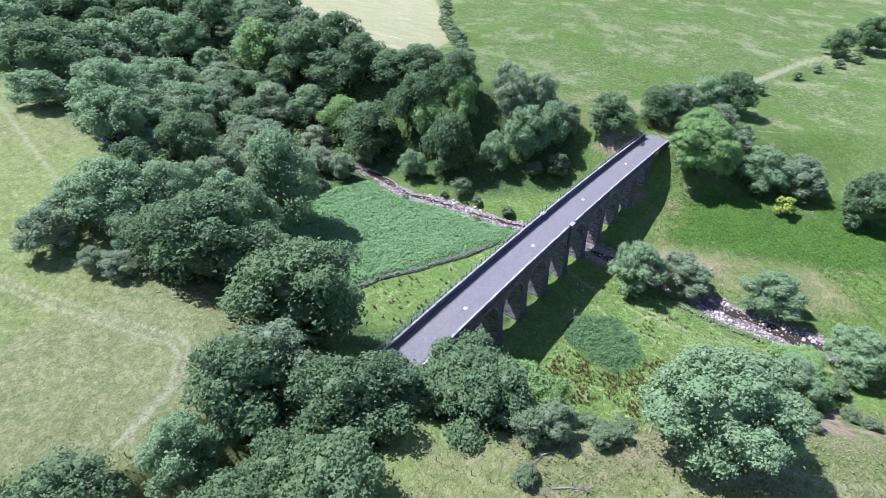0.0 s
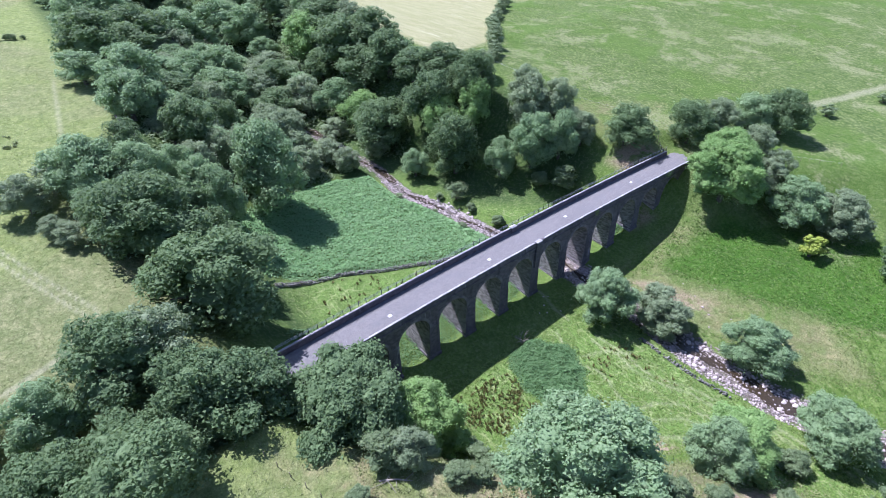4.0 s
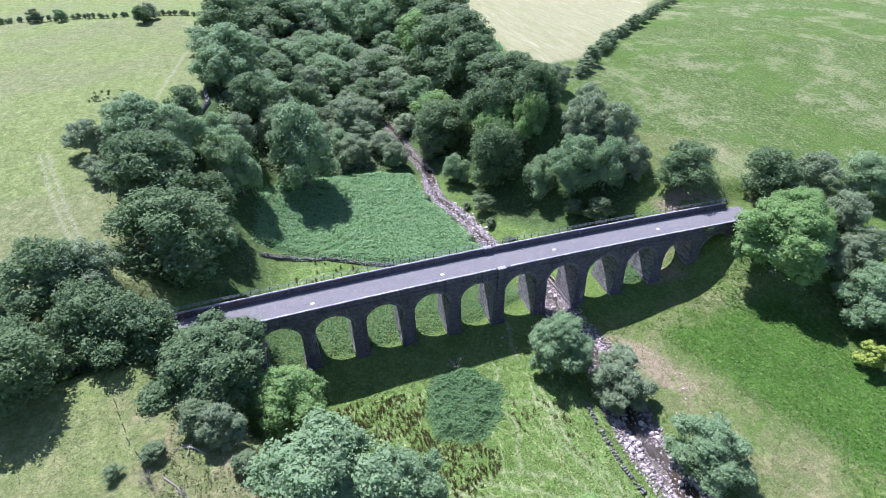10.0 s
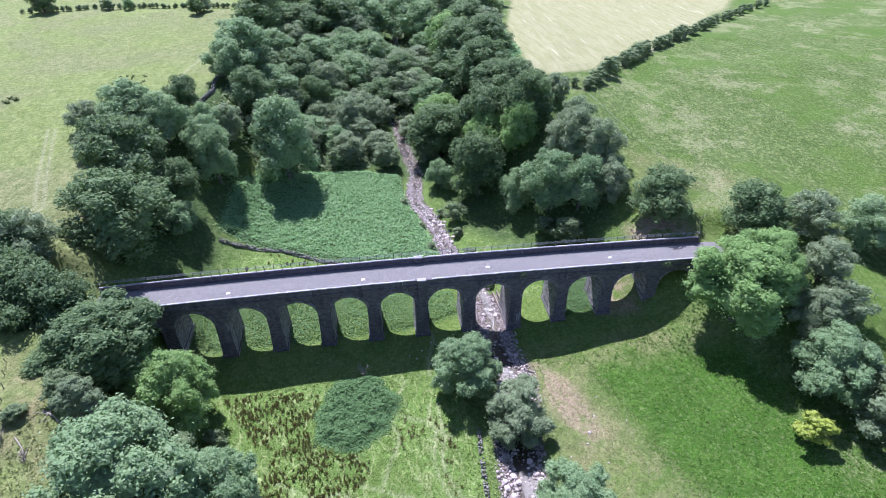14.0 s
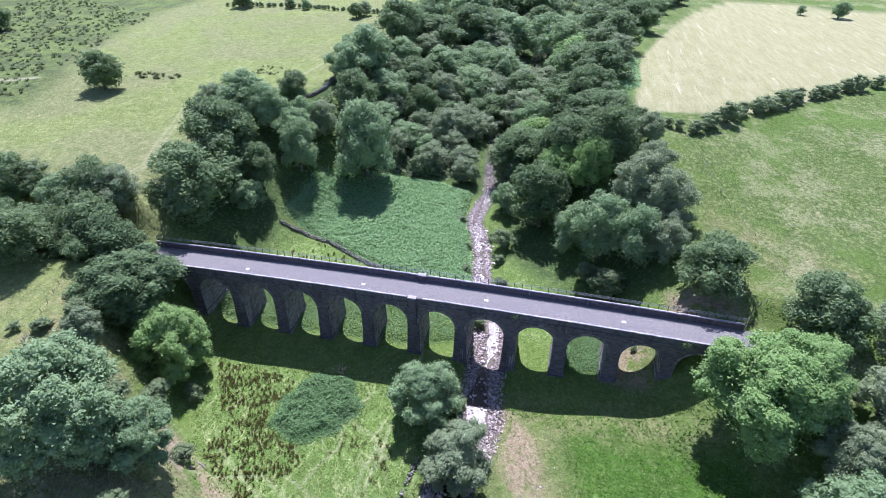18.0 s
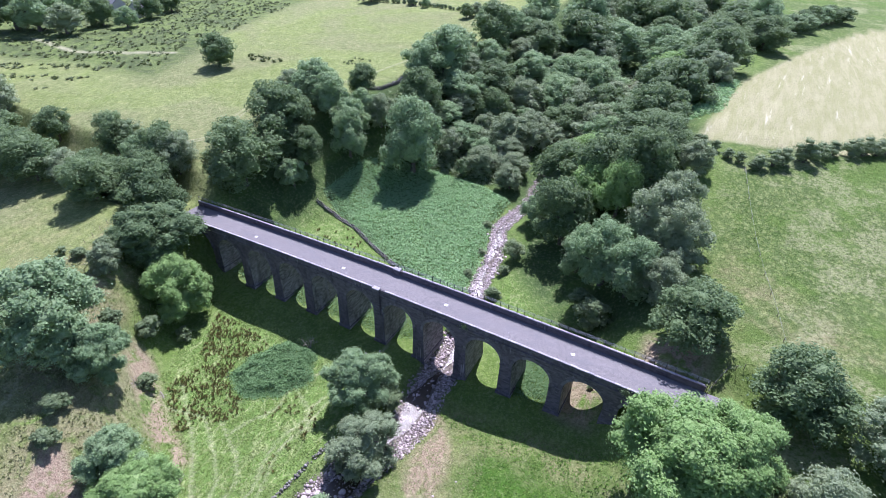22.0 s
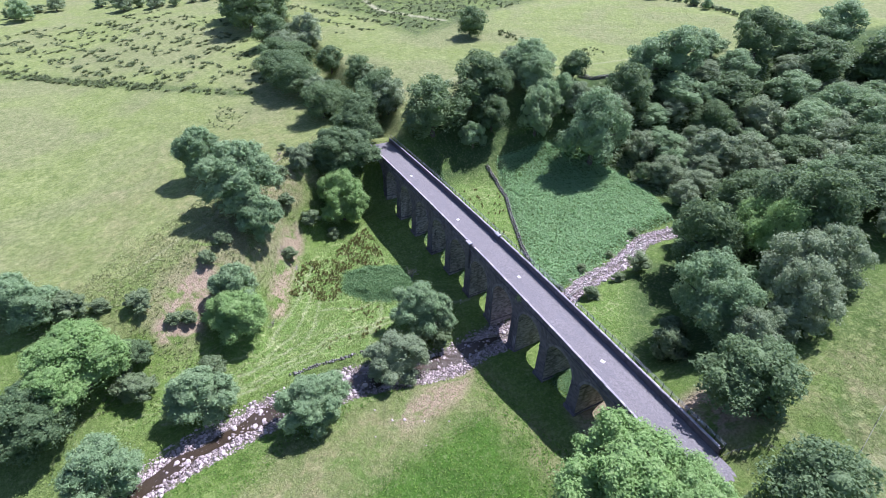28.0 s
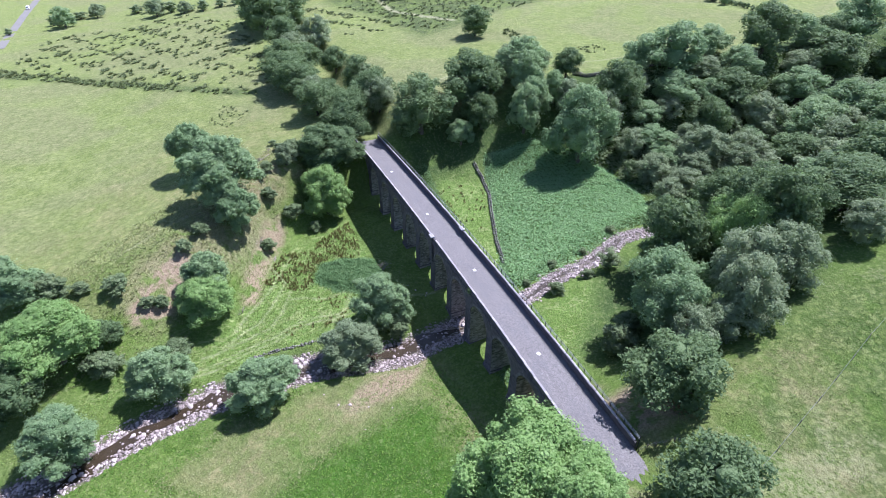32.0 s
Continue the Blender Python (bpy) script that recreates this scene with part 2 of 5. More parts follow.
    return n.finish(c, 0.95)


def masonry_material(name, a, b, mortar, course=0.32, relief=0.06):
    """Coursed rubble: block tone, mortar lines, damp streaks and lichen."""
    n = Nodes(name)
    geo_n = n.t.nodes.new("ShaderNodeNewGeometry")
    xyz = n.node("ShaderNodeSeparateXYZ", Vector=geo_n.outputs["Position"])
    along = n.math("ADD", xyz.outputs[0], n.math("MULTIPLY", xyz.outputs[1], 0.9))
    uv = n.node("ShaderNodeCombineXYZ", X=along, Y=xyz.outputs[2], Z=0.0).outputs[0]
    bricks = n.node("ShaderNodeTexBrick", Vector=uv, Color1=(0.0, 0.0, 0.0), Color2=(1.0, 1.0, 1.0), Mortar=(0.5, 0.5, 0.5), Scale=1.0)
    bricks.inputs["Brick Width"].default_value, bricks.inputs["Row Height"].default_value = course * 2.0, course
    bricks.inputs["Mortar Size"].default_value, bricks.inputs["Mortar Smooth"].default_value = 0.02, 0.3
    c = n.mix(bricks.outputs["Color"], a, b)
    c = n.mix(bricks.outputs["Fac"], c, mortar)
    damp = n.noise(0.55, 5.0, 0.65, "World", stretch=(1, 1, 0.22), warp=0.4)
    c = n.mix(n.ramp(damp, 0.48, 0.72), c, n.mix(0.55, c, (0.03, 0.03, 0.032)))
    runs = n.noise(1.7, 4.0, 0.7, "World", stretch=(1, 1, 0.05))
    c = n.mix(n.math("MULTIPLY", n.ramp(runs, 0.56, 0.64), n.ramp(n.noise(0.14, 3.0, 0.6, "World"), 0.52, 0.62)), c, (0.30, 0.29, 0.31))
    lichen = n.noise(1.9, 6.0, 0.75, "World")
    c = n.mix(n.ramp(lichen, 0.60, 0.74), c, (0.30, 0.30, 0.28))
    n.bump(n.math("ADD", n.math("MULTIPLY", bricks.outputs["Fac"], -0.8), n.noise(4.0, 5.0, 0.7, "World")), 0.8, relief)
    return n.finish(c, 0.92)


def stone_material(name, a, b, per_island=False):
    """Single dressed or river stones, each with its own tone."""
    n = Nodes(name)
    c = n.mix(n.island() if per_island else n.random(), a, b)
    spots = n.noise(2.6, 6.0, 0.75, "World")
    c = n.mix(n.ramp(spots, 0.50, 0.70), c, n.mix(0.6, c, (0.10, 0.10, 0.09)))
    n.bump(n.noise(5.0, 5.0, 0.7, "World"), 0.5, 0.05)
    return n.finish(c, 0.9)


def ballast_material():
    n = Nodes("ballast")
    p = n.t.nodes.new("ShaderNodeNewGeometry").outputs["Position"]
    v = n.node("ShaderNodeTexVoronoi", Vector=p, Scale=7.0)
    c = n.mix(v.outputs["Color"], (0.112, 0.105, 0.107), (0.252, 0.240, 0.239))
    c = n.mix(n.ramp(n.noise(0.5, 5.0, 0.65, "World", stretch=(0.35, 1, 1)), 0.42, 0.7), c, n.mix(0.5, c, (0.15, 0.15, 0.16)))
    c = n.mix(n.ramp(n.noise(2.4, 5.0, 0.7, "World"), 0.62, 0.72), c, (0.38, 0.37, 0.40))
    n.bump(v.outputs["Distance"], 0.6, 0.05)
    return n.finish(c, 0.95)


def water_material():
    n = Nodes("stream_water")
    n.bump(n.noise(1.8, 5.0, 0.7, "World", stretch=(1, 0.6, 1)), 0.8, 0.16)
    n.bsdf.inputs["Specular IOR Level"].default_value = 0.6
    return n.finish(n.mix(n.noise(0.6, 4.0, 0.6, "World"), (0.028, 0.020, 0.012), (0.062, 0.045, 0.028)), 0.24)


def plain_material(name, a, b, rough=0.7, metal=0.0, scale=3.0):
    n = Nodes(name)
    n.bsdf.inputs["Metallic"].default_value = metal
    return n.finish(n.mix(n.noise(scale, 5.0, 0.7), a, b), rough)


BARK = bark_material()
GROUND = ground_material()
MASONRY = masonry_material("viaduct_masonry", (0.090, 0.082, 0.094), (0.165, 0.150, 0.166), (0.125, 0.116, 0.125))
# Same masonry in a paler tone: sunlight on the arch linings put into colour.
SUNLIT_STONE = masonry_material("arch_sunlit_stone", (0.15, 0.142, 0.142), (0.46, 0.44, 0.43), (0.30, 0.285, 0.28), 0.28, 0.30)
COPING = stone_material("coping_stone", (0.29, 0.275, 0.30), (0.45, 0.43, 0.45))
VOUSSOIR = stone_material("voussoir_stone", (0.105, 0.098, 0.108), (0.215, 0.200, 0.208))
WALLSTONE = stone_material("field_wall_stone", (0.13, 0.125, 0.112), (0.33, 0.32, 0.295), True)
RIVERSTONE = stone_material("river_stone", (0.20, 0.165, 0.158), (0.58, 0.50, 0.485), True)
BALLAST = ballast_material()
WATER = water_material()
IRON = plain_material("weathered_iron", (0.025, 0.025, 0.028), (0.07, 0.065, 0.065), 0.7, 0.2)
TIMBER = plain_material("weathered_timber", (0.14, 0.11, 0.085), (0.30, 0.26, 0.21), 0.9)
CONCRETE = plain_material("pale_concrete", (0.52, 0.51, 0.50), (0.72, 0.71, 0.70), 0.85)
# ---- mesh helpers ----


def mesh_from(name, verts, faces, material, smooth=False):
    me = bpy.data.meshes.new(name)
    me.from_pydata([tuple(v) for v in verts], [], [tuple(f) for f in faces])
    me.materials.append(material)
    if smooth:
        me.polygons.foreach_set("use_smooth", [True] * len(me.polygons))
    me.update()
    return me


def part(name, bm, material, parent, label=""):
    """One bmesh as one mesh object under a thing or a part."""
    me = bpy.data.meshes.new(name)
    bm.to_mesh(me)
    bm.free()
    me.materials.append(material)
    ob = new(name, me)
    ob.parent = parent
    return tagged(ob, label)


def child(name, me, parent, m=None, label=""):
    ob = new(name, me)
    ob.parent = parent
    if m is not None:
        ob.matrix_basis = m
    return tagged(ob, label)


def box(bm, lo, hi, bevel=0.0):
    """A box between two corners, its edges rounded a little."""
    made = bmesh.ops.create_cube(bm, size=1.0)["verts"]
    for v in made:
        v.co = Vector(((lo[i] + hi[i]) / 2 + v.co[i] * (hi[i] - lo[i]) for i in range(3)))
    if bevel:
        edges = {e for v in made for e in v.link_edges}
        bmesh.ops.bevel(bm, geom=list(edges), offset=bevel, segments=1, affect="EDGES")


def tube(bm, a, b, ra, rb, sides=6):
    """A tapered round bar from a to b."""
    a, b = Vector(a), Vector(b)
    q = (b - a).to_track_quat("Z", "Y")
    ring = []
    for p, r in ((a, ra), (b, rb)):
        ring.append([bm.verts.new(p + q @ Vector((r * math.cos(2 * math.pi * i / sides), r * math.sin(2 * math.pi * i / sides), 0))) for i in range(sides)])
    for i in range(sides):
        j = (i + 1) % sides
        bm.faces.new((ring[0][i], ring[0][j], ring[1][j], ring[1][i]))
    bm.faces.new(ring[1])
    bm.faces.new(ring[0][::-1])


# ---- lie of the land ----
def smooth(t):
    t = np.clip(t, 0.0, 1.0)
    return t * t * (3.0 - 2.0 * t)

BRIDGE_DECK = 14.0
YS = (-160, -110, -80, -64, -50, -35, -15, 0, 20, 40, 60, 80, 120, 200, 320)
W_TOE = (40, 24, 12, 5, 0, -30, -44, -42, -40, -32, -22, -20, -20, -20, -20)
W_TOP = (5, -15, -24, -28, -34, -48, -64, -68, -75, -75, -64, -57, -52, -46, -46)
E_TOE = (110, 100, 92, 86, 80, 70, 42, 39, 30, 20, 12, 12, 14, 22, 40)
E_TOP = (150, 140, 130, 122, 114, 102, 80, 64, 64, 56, 46, 44, 44, 46, 60)
FLOOR = (1.0, 0.6, 0.6, 0.4, 0.3, 0.3, 0.0, 0.95, 1.6, 2.8, 3.8, 4.8, 6.5, 10.0, 16.0)
S_Y = (-400, -160, -110, -77, -62, -52, -40, -30, -16, 0, 16, 33, 48, 62, 80, 110, 150, 200, 320, 600)
S_X = (120, 60, 30, 19.8, 15.0, 12.4, 13.2, 13.8, 16.2, 15.2, 12.2, 8.0, 3.8, 4.6, 4.0, 0, 2, 8, 30, 60)

def bridge_y(x):
    return 0.1 - 0.0003 * (x - 6.0) ** 2

def stream_x(y):
    return np.interp(y, S_Y, S_X) + 0.5 * np.sin(y * 0.21)

def ground(x, y):
    x, y = np.asarray(x, float), np.asarray(y, float)
    floor = np.interp(y, YS, FLOOR) + 0.05 * np.clip(-x - 8.0, 0, 40) * smooth((y - 2) / 14.0) + 0.10 * np.clip(x - 24.0, 0, 22) + 0.045 * np.clip(x - 46.0, 0, 40)
    yc = np.clip(y, -140.0, 90.0)
    west = np.interp(y, (-140, -91, -57, -25, 0, 20, 45, 80, 140, 400), (7, 9.5, 13.5, 16.5, 19.6, 22.2, 23.2, 25.6, 27, 33))
    east = 16.4 + 0.0955 * yc - 0.0075 * np.clip(x, 0, 200) + 3.0 * smooth((y - 35) / 40.0) * smooth((95 - x) / 45.0)
    east = east + 3.0 * smooth((-yc - 10) / 60.0)
    wt, wb = np.interp(y, YS, W_TOE), np.interp(y, YS, W_TOP)
    et, eb = np.interp(y, YS, E_TOE), np.interp(y, YS, E_TOP)
    sw, se = smooth((wt - x) / (wt - wb)), smooth((x - et) / (eb - et))
    z = floor + (west - floor) * sw + (east - floor) * se
    # trackbed beyond both abutments
    off = np.abs(y - bridge_y(np.clip(x, -60, 60)))
    near = smooth((11.0 - off) / 7.0)
    wb_ = smooth((-x - 56.0) / 4.0)
    eb_ = smooth((x - 56.0) / 4.0) * (1.0 - smooth((x - 64.0) / 30.0))
    z = z + (BRIDGE_DECK - 0.05 - z) * near * np.maximum(wb_, eb_)
    # kept below the deck between the parapets
    lid = smooth((5.2 - off) / 1.2) * smooth((63.5 - np.abs(x)) / 2.0)
    z = z - np.maximum(0.0, z - (BRIDGE_DECK - 0.9)) * lid
    # stream channel
    d = np.abs(x - stream_x(y))
    z = z - 1.0 * smooth((6.0 - d) / 3.0)
    return z + 0.18 * np.sin(x * 0.31 + 1.3 * np.sin(y * 0.17)) * np.cos(y * 0.27) * smooth((off - 3) / 5)


def inside(x, y, poly, soft=1.0):
    """1 inside the polygon, 0 outside, soft at the edge."""
    sign, dist = np.zeros(x.shape, bool), np.full(x.shape, 1e9)
    for (ax, ay), (bx, by) in zip(poly, poly[1:] + poly[:1]):
        cross = (ay > y) != (by > y)
        sign ^= cross & (x < (bx - ax) * (y - ay) / ((by - ay) or 1e-9) + ax)
        t = np.clip(((x - ax) * (bx - ax) + (y - ay) * (by - ay)) / ((bx - ax) ** 2 + (by - ay) ** 2), 0, 1)
        dist = np.minimum(dist, np.hypot(x - ax - t * (bx - ax), y - ay - t * (by - ay)))
    return smooth(0.5 + np.where(sign, dist, -dist) / (2 * soft))


def near_line(x, y, line, half, soft=0.6):
    """1 within half of a broken line."""
    dist = np.full(x.shape, 1e9)
    for (ax, ay), (bx, by) in zip(line, line[1:]):
        t = np.clip(((x - ax) * (bx - ax) + (y - ay) * (by - ay)) / ((bx - ax) ** 2 + (by - ay) ** 2), 0, 1)
        dist = np.minimum(dist, np.hypot(x - ax - t * (bx - ax), y - ay - t * (by - ay)))
    return smooth((half + soft - dist) / (2 * soft))


HAY = [(44, 79), (50, 140), (70, 210), (90, 270), (118, 315), (240, 290), (190, 200), (124, 133), (100, 110), (76, 89)]
BRACKEN = [(-46, 33), (-44, 50), (-36, 58), (-24, 66), (-10, 66), (0.6, 62), (0.8, 50), (4.5, 38), (7.6, 23), (9.4, 13), (4, 12.5), (-6, 18), (-19, 23), (-33, 28)]
DRY_STRIP = [(20, -14), (30, -16), (34, -36), (40, -50), (30, -62), (22, -50), (20, -34)]
LUSH = [(31.4, -17), (41, -14.4), (50, -16), (58, -18), (74, -44), (86, -62), (70, -78), (45, -62), (36, -44), (30, -28)]
THICKET = [(-20.6, -26), (-20.3, -23), (-21, -20.5), (-19.4, -18.4), (-19, -15.6), (-17, -13), (-14, -13.2), (-11.6, -12.2), (-9.4, -13.6), (-8.6, -16.2), (-6.4, -18), (-6.2, -20.4), (-8, -22.2), (-8.6, -25), (-11, -26), (-12.4, -28), (-15.6, -28.4), (-18, -27)]
RUSHES = [(-38.5, -15), (-30, -14.4), (-25, -15), (-20, -16.5), (-21.6, -22), (-21.4, -26), (-17, -29.4), (-12, -30), (-11.6, -33), (-14.4, -37), (-18, -41), (-24, -38), (-29, -35), (-28, -30.4), (-27, -27), (-31, -25.5), (-34, -21)]
BARE_BANK = [(19.8, -13.2), (22.6, -14.6), (25.6, -19), (27.6, -24), (28.4, -31), (25, -34), (22.0, -28), (20.6, -20)]
BANK_SCAR = [(-54, -26), (-47, -30), (-38, -36), (-29, -40), (-20, -46), (-6, -64), (-16, -72), (-28, -58), (-38, -50), (-48, -40)]
SCAR_UPPER = [(-27, -54), (-23, -58), (-18, -64.5), (-11, -69), (-8, -68), (-8.6, -60.5), (-13, -58), (-20, -55)]
SCAR_LOWER = [(-28, -41), (-35.5, -37.5), (-39.5, -33), (-35.5, -32.5), (-26, -38), (-11, -43.5), (-11, -46.5), (-18, -45.5)]
TRACK = [(-91, 62), (-84.7, 42.5), (-80.8, 31.8), (-77.3, 22.5), (-78, 20), (-82, 16), (-91, 13)]
WEST_TRACK = [(-76, 60), (-70, 80), (-66, 110), (-62, 140)]

LOOP_PATH = [(-245, 58), (-238, 58), (-202, 54), (-181, 62), (-160, 72)]
EAST_PATH = [(112, -4), (130, -8), (147, -12), (186, -20), (218, -32), (250, -50), (330, -80)]


def SHEEP(x, y):
    """Narrow pale paths and wheel tracks worn through the meadow."""
    out = np.zeros(x.shape)
    wheels = [(1.4, -21), (0.3, -31), (1.9, -39), (4.8, -47), (7.0, -58), (8.0, -70)]
    lines = [wheels, [(a - 1.5, b) for a, b in wheels], [(-13, -35), (-5.5, -38.7), (-2.1, -42), (0.4, -46.7), (2.0, -56)], [(-9, -21), (-2, -24.5), (1.7, -28.7)], [(-5, -15), (-8, -21), (-7, -27), (-9, -36)], [(-30, -40), (-16, -36), (-4, -44), (2, -54)], [(-26, -33), (-14, -41), (-3, -49)], [(-62, -40), (-48, -44), (-36, -54), (-28, -68)], [(3, 8), (0, 2), (2, -6), (0, -14)]]
    for line in lines:
        out = np.maximum(out, 0.8 * near_line(x + 0.5 * np.sin(y * 0.5), y, line, 0.18, 0.45))
    return out


def axis(lo, hi, step, far, near):
    """Grid lines: closest in the near stretch, wider and wider towards the far end."""
    mid = list(np.arange(lo, near[0], step)) + list(np.arange(near[0], near[1], step / 2)) + list(np.arange(near[1], hi + step / 2, step))
    d, out = step, []
    p = hi
    while p < far:
        d *= 1.075
        p += d
        out.append(p)
    d, back = step, []
    p = lo
    while p > -far:
        d *= 1.075
        p -= d
        back.append(p)
    return np.array(back[::-1] + mid + out)


def build_ground():
    gx, gy = axis(-120, 120, 1.15, 3600, (-98, 46)), axis(-105, 115, 1.15, 3600, (-70, 62))
    x, y = np.meshgrid(gx, gy)
    shape = x.shape
    x, y = x.ravel(), y.ravel()
    z = ground(x, y)
    nx, ny = shape[1], shape[0]
    i = (np.arange(ny - 1)[:, None] * nx + np.arange(nx - 1)[None, :]).ravel()
    quads = np.stack([i, i + 1, i + nx + 1, i + nx], 1)
    me = bpy.data.meshes.new("ground")
    me.vertices.add(len(x))
    me.vertices.foreach_set("co", np.stack([x, y, z], 1).ravel())
    me.loops.add(quads.size)
    me.loops.foreach_set("vertex_index", quads.ravel())
    me.polygons.add(len(quads))
    me.polygons.foreach_set("loop_start", np.arange(len(quads)) * 4)
    me.polygons.foreach_set("use_smooth", np.ones(len(quads), bool))
    me.update()
    me.validate()
    d = np.abs(x - stream_x(y))
    wood_n = inside(x, y, [(-62, 10), (-62, 66), (-54, 100), (-54, 160), (-50, 330), (40, 330), (44, 140), (44, 80), (52, 40), (50, 16), (34, 14), (14, 34), (8, 60), (-24, 70), (-42, 56), (-46, 30), (-44, 10)], 4.0)
    layers = {
        "hay": inside(x, y, HAY, 1.2),
        "lush": inside(x, y, LUSH, 3.0),
        "dirt": np.maximum(np.maximum(np.maximum(inside(x, y, SCAR_UPPER, 1.2), 0.9 * inside(x, y, SCAR_LOWER, 1.4)), 0.45 * inside(x, y, BANK_SCAR, 2.5)), np.maximum(inside(x, y, [(50, 4), (60, 5), (61, 13), (50, 14)], 2.0), np.maximum(0.85 * inside(x, y, BARE_BANK, 1.4), 0.8 * inside(x, y, [(38, -4), (46, -6), (46, 9), (38, 9)], 2.0)))),
        "dry": np.maximum(inside(x, y, [(-95, -14), (-46, -30), (-28, -44), (-6, -70), (-30, -100), (-70, -75), (-95, -60)], 8.0) * 0.40, np.maximum(np.maximum(0.85 * inside(x, y, [(-66, -17), (-50, -23), (-40, -32), (-34, -42), (-44, -44), (-62, -36)], 4.0), np.maximum(np.maximum(0.8 * inside(x, y, DRY_STRIP, 5.0), near_line(x, y, [(24, -22), (27.5, -30), (32, -38), (38, -50), (46, -66)], 1.2, 1.4)), 0.55 * inside(x, y, [(20, -11), (52, -10), (57, -17), (34, -19), (22, -18)], 3.0))), inside(x, y, [(57, -6), (70, -8), (86, 20), (60, 40), (52, 18)], 4.0) * 0.6)),
        "track": np.maximum(SHEEP(x, y), np.maximum(np.clip(near_line(x, y, [(a - 0.85, b) for a, b in TRACK], 0.22, 0.4) + near_line(x, y, [(a + 0.85, b) for a, b in TRACK], 0.22, 0.4), 0, 0.85), np.maximum(0.6 * near_line(x, y, WEST_TRACK, 0.5), np.maximum(near_line(x, y, LOOP_PATH, 1.2), 0.7 * near_line(x, y, EAST_PATH, 1.6))))),
        "under": wood_n,
        "meadow": np.maximum(0.9 * np.maximum(inside(x, y, [(-46, 5), (8, 5), (6, 13), (-18, 21), (-36, 27), (-46, 28)], 2.0), inside(x, y, [(20, 6), (44, 6), (34, 16), (20, 30), (13, 30)], 3.0)), inside(x, y, [(-40, -14), (10, -13), (7, -40), (8, -80), (-2, -66), (-12, -44), (-28, -40)], 3.0)),
        "gravel": smooth((np.where(y > 8, 2.6, 4.3) + 0.7 * np.sin(y * 0.45) * np.sin(y * 0.17 + x) - d) / 1.5),
        "pale": smooth((np.maximum(np.interp(y, YS, W_TOP) + 4.0, -58.0) - x) / 6.0),
        "moor": np.maximum(inside(x, y, [(-140, 48), (-150, 75), (-165, 100), (-185, 170), (-185, 300), (-480, 300), (-480, 40), (-240, 30), (-190, 44)], 6.0), near_line(x, y, [(-240, -145), (-227, -136), (-191, -96), (-149, -59), (-119, -30)], 3.0, 2.5)),
        "rough": smooth((x - np.where(y > 30, 50, 58)) / 8.0) * smooth((y + 60) / 20.0),
    }
    for name, values in layers.items():
        me.attributes.new(name, "FLOAT", "POINT").data.foreach_set("value", values.astype(np.float32))
    me.materials.append(GROUND)
    return tagged(new("ground", me), "rolling green pasture with bare banks and tracks", "ground", kind="structure")


build_ground()

# ---- viaduct ----
PITCH, FIRST_PIER, BAYS = 9.63, -57.63, 12
SPAN, CROWN, HALF = 7.3, 12.65, 3.72
SPRING = CROWN - SPAN / 2
END_W, END_E = -60.6, 60.9
PARAPET_TOP = 15.2


def sheer(verts):
    """Bend to the line of the deck."""
    for v in verts:
        v.co.y += float(bridge_y(v.co.x))


def extrude_profile(bm, profile, y0, y1):
    """A closed x-z outline carried across from y0 to y1."""
    a = [bm.verts.new((x, y0, z)) for x, z in profile]
    b = [bm.verts.new((x, y1, z)) for x, z in profile]
    bm.faces.new(a)
    bm.faces.new(b[::-1])
    for i in range(len(a)):
        j = (i + 1) % len(a)
        bm.faces.new((a[j], a[i], b[i], b[j]))


def paint_sunlit_faces(ob):
    """Faces that line an arch: rubble painted paler in place of grazing sunlight."""
    ob.data.materials.append(SUNLIT_STONE)
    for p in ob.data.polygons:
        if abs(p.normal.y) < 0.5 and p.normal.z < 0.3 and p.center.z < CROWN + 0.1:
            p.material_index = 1


